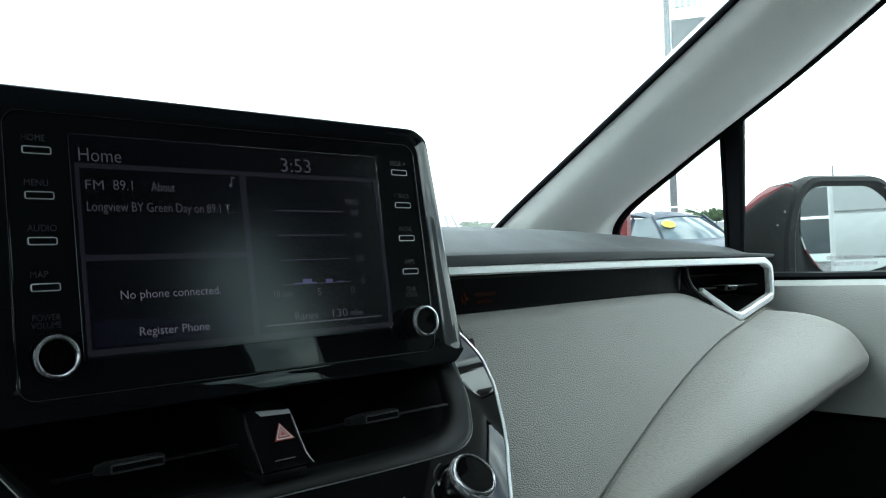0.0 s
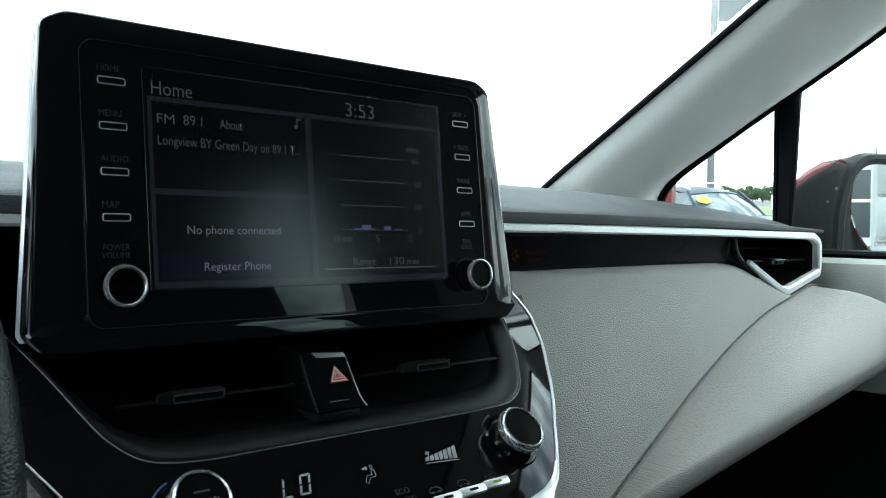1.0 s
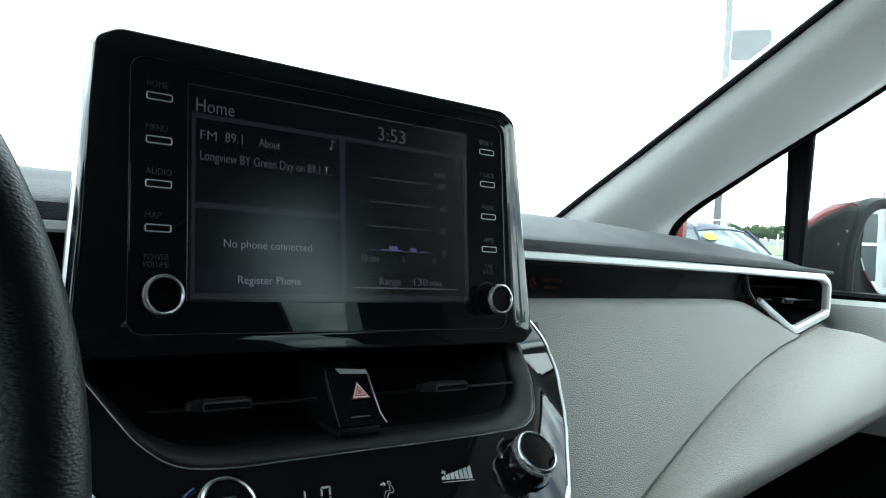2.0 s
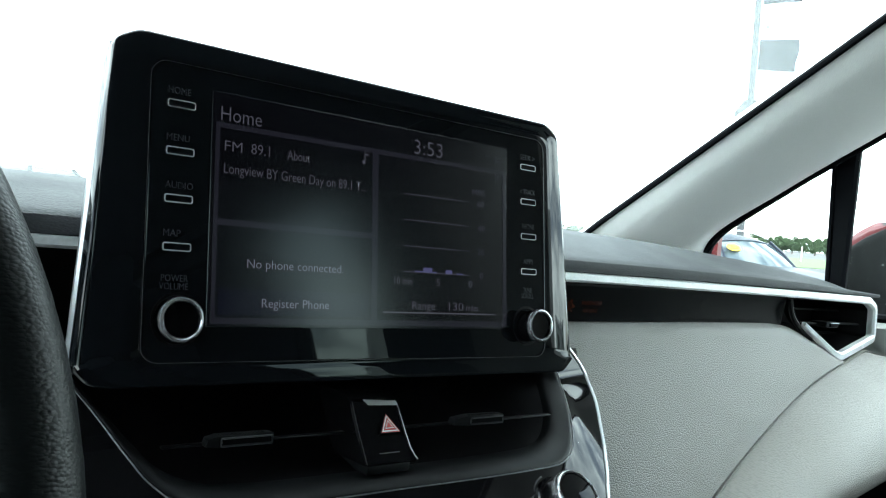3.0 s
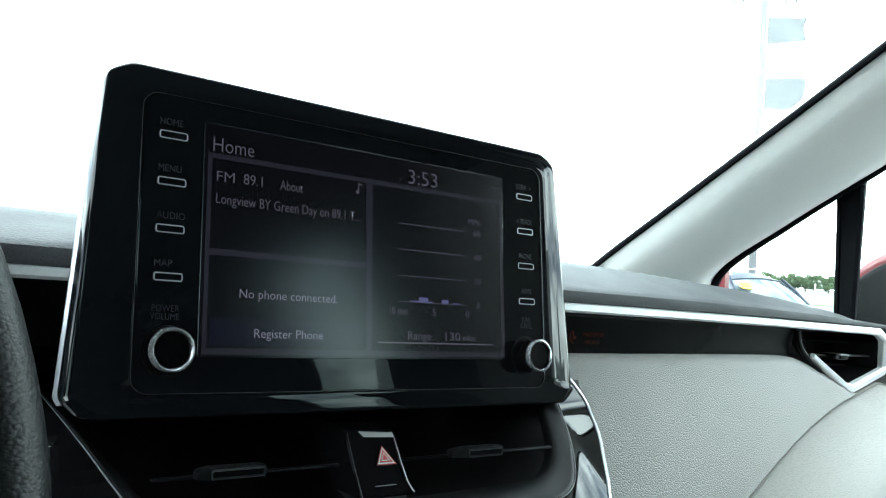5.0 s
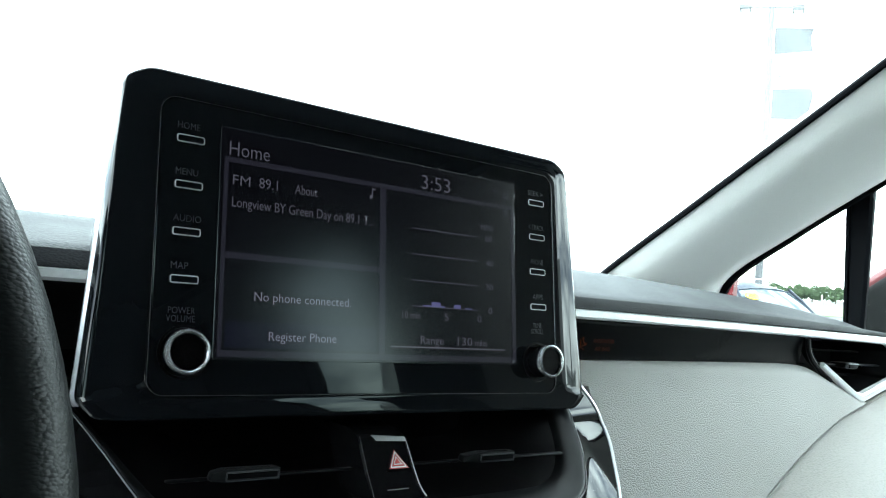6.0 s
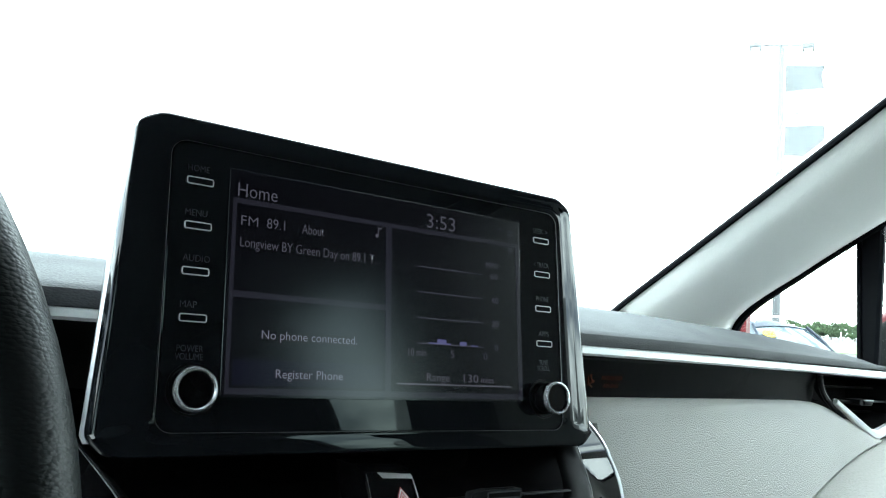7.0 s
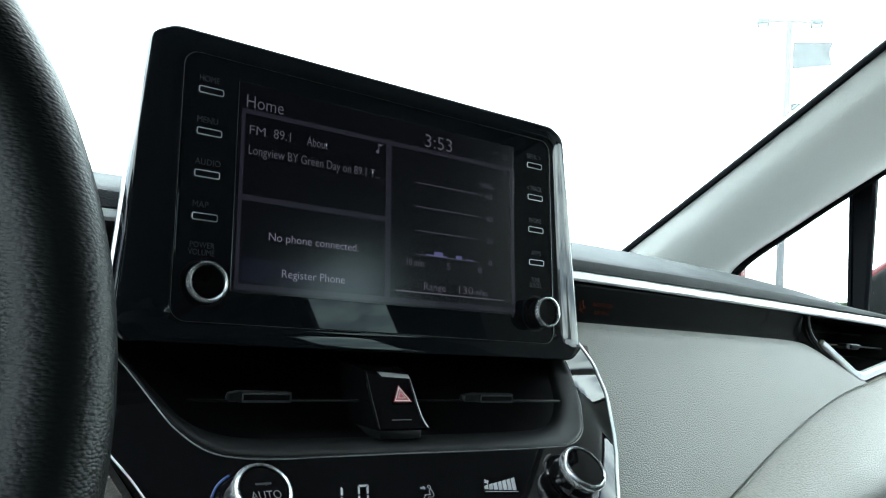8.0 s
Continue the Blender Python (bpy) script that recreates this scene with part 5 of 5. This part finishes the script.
tri_ring(0.0063, 0.0056, REDICON, "red_triangle", 0.0003)
tri_ring(0.0054, 0.0043, WHITEICON, "white_triangle", 0.0003)
tri_ring(0.0040, 0.0030, REDICON, "red_triangle", 0.0003)
tri_ring(0.0028, 0.0021, WHITEICON, "white_triangle", 0.0003)
tri_ring(0.0019, 0.0, REDICON, "red_triangle", 0.0003)
bm = bmesh.new()
box(bm, (-0.0060, -0.0002, 0), (0.0064, 0.0002, 0.0002), 0, 1, on_hazard(-0.0008, -0.1030, 0.0001))
part("mark", bm, DIMICON, body)
# climate knobs
for x, z, r, body in ((0.1018, -0.1350, 0.0143, ""), (-0.0935, -0.1352, 0.0132, "AUTO")):
    m = on_stack(x, z, 0.0)
    h = 0.0155
    part("knob_base", lathe([(r * 1.24, -0.002), (r * 1.24, 0.0016), (r * 1.18, 0.0024), (r * 1.06, 0.0026), (r * 1.0, 0.0026)], m), PIANO, stack)
    knob = part("knob", lathe([(r * 1.08, 0.0), (r * 1.0, 0.004), (r * 0.95, 0.006), (r * 0.95, h - 0.005), (r * 0.9, h - 0.001), (r * 0.84, h - 0.0006), (r * 0.825, h - 0.0016), (r * 0.80, h - 0.0009), (0.0, h - 0.0006)], m), PIANO, stack, angle=25)
    part("knob_ring", lathe([(r * 0.93, h - 0.0062), (r * 1.0, h - 0.0060), (r * 1.02, h - 0.0052), (r * 1.02, h - 0.0026), (r * 1.0, h - 0.0014), (r * 0.95, h - 0.0004), (r * 0.90, h), (r * 0.855, h - 0.0006), (r * 0.85, h - 0.002)], m, 64), CHROME, knob, "chrome ring")
    if body:
        part("knob_label", words(body, DIMICON, m @ Matrix.Translation((-0.0069, -0.0052, h - 0.0006)), 0.0138, 0.0040), None, knob)
        bm = bmesh.new()
        box(bm, (-0.0036, 0.0018, h - 0.0006), (0.0036, 0.0027, h - 0.0003), 0, 1, m)
        part("lamp_mark", bm, PRINT, knob)
    arc = [m @ Vector((r * 1.36 * math.cos(radians(a)), r * 1.36 * math.sin(radians(a)), 0.0004)) for a in (range(112, 205, 6) if body else range(105, 200, 6))]
    part("scale_arc", sweep(arc, oval(0.0005, 0.0002, 6), up=(0, -0.69, 0.724)), BLUELED if body else PRINT, stack)


# readouts: temperature in seven-segment bars
def stroke(x, z, dx, dy, w, h, mat=WHITEICON, name="readout", turn=0.0):
    bm = bmesh.new()
    box(bm, (-w / 2, -h / 2, 0), (w / 2, h / 2, 0.0002), 0, 1, on_stack(x, z) @ Matrix.Translation((dx, dy, 0)) @ pose(0, 0, 0, 0, 0, turn))
    part(name, bm, mat, stack, smooth=False)


def segment(x, points, mat=WHITEICON):
    """One bar of a slanted seven-segment figure, its outline in figure units."""
    m = on_stack(x, -0.1335)
    bm = bmesh.new()
    ring = [(0.0030 * u + 0.32 * 0.0053 * v, 0.0053 * v) for u, v in points]
    loft(bm, [[m @ Vector((p[0], p[1], d)) for p in ring] for d in (0.0, 0.0002)])
    part("readout", bm, mat, stack, smooth=False)


for x, segs in ((-0.0467, "efd"), (-0.0375, "efdabc")):
    for g in segs:
        segment(x, {"f": ((-1, 0.08), (-0.62, 0.08), (-0.62, 0.72), (-1, 0.92)), "e": ((-1, -0.92), (-0.62, -0.72), (-0.62, -0.08), (-1, -0.08)),
                    "b": ((0.62, 0.08), (1, 0.08), (1, 0.92), (0.62, 0.72)), "c": ((0.62, -0.72), (1, -0.92), (1, -0.08), (0.62, -0.08)),
                    "a": ((-0.9, 1), (-0.56, 0.79), (0.56, 0.79), (0.9, 1)), "d": ((-0.9, -1), (0.9, -1), (0.56, -0.79), (-0.56, -0.79))}[g], GREYICON)
# airflow sign: seated outline with an arrow at the head
FLOW = on_stack(-0.0023, -0.1350)
head = [FLOW @ Vector((0.0036 + 0.0008 * math.cos(a), 0.0036 + 0.0010 * math.sin(a), 0.0002)) for a in np.linspace(0, 2 * math.pi, 12, endpoint=False)]
part("airflow_sign", sweep(head, oval(0.00022, 0.0002, 6), up=(0, -0.69, 0.724), closed=True), GREYICON, stack)
seat_line = [FLOW @ Vector((dx, dy, 0.0002)) for dx, dy in ((0.0032, 0.0021), (0.0044, 0.0018), (0.0046, -0.0010), (0.0036, -0.0021), (0.0008, -0.0020), (-0.0016, -0.0050), (-0.0030, -0.0043), (-0.0006, -0.0006), (0.0024, -0.0008), (0.0026, 0.0010))]
part("airflow_sign", sweep(seat_line, oval(0.00022, 0.0002, 6), up=(0, -0.69, 0.724), closed=True), GREYICON, stack)
for dx, dy, w, h, a in ((-0.0008, 0.0034, 0.0020, 0.0010, 0), (0.0006, 0.0038, 0.0014, 0.0007, -42), (0.0006, 0.0030, 0.0014, 0.0007, 42)):
    stroke(-0.0023, -0.1350, dx, dy, w, h, GREYICON, "airflow_sign", a)
# fan sign and seven bars
for k in range(7):
    hgt = 0.0024 + 0.00085 * k
    m = on_stack(0.0368 + 0.00313 * k, -0.1355 - 0.00022 * k)
    bm = bmesh.new()
    loft(bm, [[m @ Vector((u + 0.30 * v, v, d)) for u, v in ((-0.0013, 0.0005), (0.0013, 0.0005), (0.0013, hgt + 0.0008), (-0.0013, hgt))] for d in (0.0, 0.0002)])
    part("fan_bar", bm, GREYICON, stack, smooth=False)
stroke(0.0466, -0.1362, 0, -0.0006, 0.0222, 0.0004, GREYICON, "fan_bar", -4.5)
for a in (0, 90, 180, 270):
    stroke(0.0390, -0.1321, 0.0009 * math.cos(radians(a + 20)), 0.0009 * math.sin(radians(a + 20)), 0.0014, 0.0008, GREYICON, "fan_sign", a)
part("key_label", words("ECO", PRINT, on_stack(0.0084, -0.1450), 0.0088, 0.0030), None, stack)
part("key_label", words("HEAT/COOL", PRINT, on_stack(0.0050, -0.1481), 0.0150, 0.0026), None, stack)
part("key_label", words("A/C", PRINT, on_stack(0.0671, -0.1479), 0.0078, 0.0030), None, stack)
for x in (0.0325, 0.0520):
    for dx, dy, w, h, a in ((0, 0, 0.0088, 0.0005, 0), (-0.0004, 0.0026, 0.0044, 0.0005, 0), (-0.0034, 0.0016, 0.0028, 0.0005, 40), (0.0030, 0.0016, 0.0032, 0.0005, -38), (-0.0024, -0.0004, 0.0014, 0.0010, 0), (0.0024, -0.0004, 0.0014, 0.0010, 0)):
        stroke(x, -0.1473, dx, dy, w, h, PRINT, "air_sign", a)
# row of silver keys along the bottom
for k, x in enumerate((-0.0393, -0.0198, -0.0008, 0.0180, 0.0367, 0.0551, 0.0735)):
    m = on_stack(x, -0.1511 + 0.2 * x * x, 0.0)
    bm = bmesh.new()
    box(bm, (-0.0092, -0.0024, -0.001), (0.0092, 0.0024, 0.0026), 0.0010, 2, m)
    key = part("key", bm, SATIN, stack, "satin silver key")
    bm = bmesh.new()
    box(bm, (-0.0030, -0.0007, 0.0026), (0.0030, 0.0007, 0.0028), 0, 1, m)
    part("key_lamp", bm, GREENLED if k == 6 else PIANO, key)

# ------------------------------------------------------------------ steering wheel on its column
wheel = thing("steering_wheel", "black grained leather steering wheel on its column", "steering wheel", (-0.385, -0.10, -0.10))
WM = pose(-0.3816, -0.1751, -0.0624, 68.8, 0, 0)
ring_path = [WM @ Vector((0.1755 * math.cos(2 * math.pi * i / 96), 0.1755 * math.sin(2 * math.pi * i / 96), 0)) for i in range(96)]
part("rim", sweep(ring_path, oval(0.0152, 0.0165, 24), up=WM.to_3x3() @ Vector((0, 0, 1)), closed=True), RIM, wheel)
part("hub", lathe([(0.0, 0.012), (0.05, 0.010), (0.068, 0.0), (0.07, -0.03), (0.045, -0.05), (0.04, -0.30), (0.0, -0.30)], WM, 32), BLACK, wheel)
for a in (180, 270):
    d = Vector((math.cos(radians(a)), math.sin(radians(a)), 0))
    part("spoke", sweep([WM @ (d * r + Vector((0, 0, -0.012))) for r in (0.05, 0.1, 0.14, 0.176)], [(-0.02, -0.006), (0.02, -0.006), (0.017, 0.006), (-0.017, 0.006)], up=WM.to_3x3() @ Vector((0, 0, 1))), BLACK, wheel)
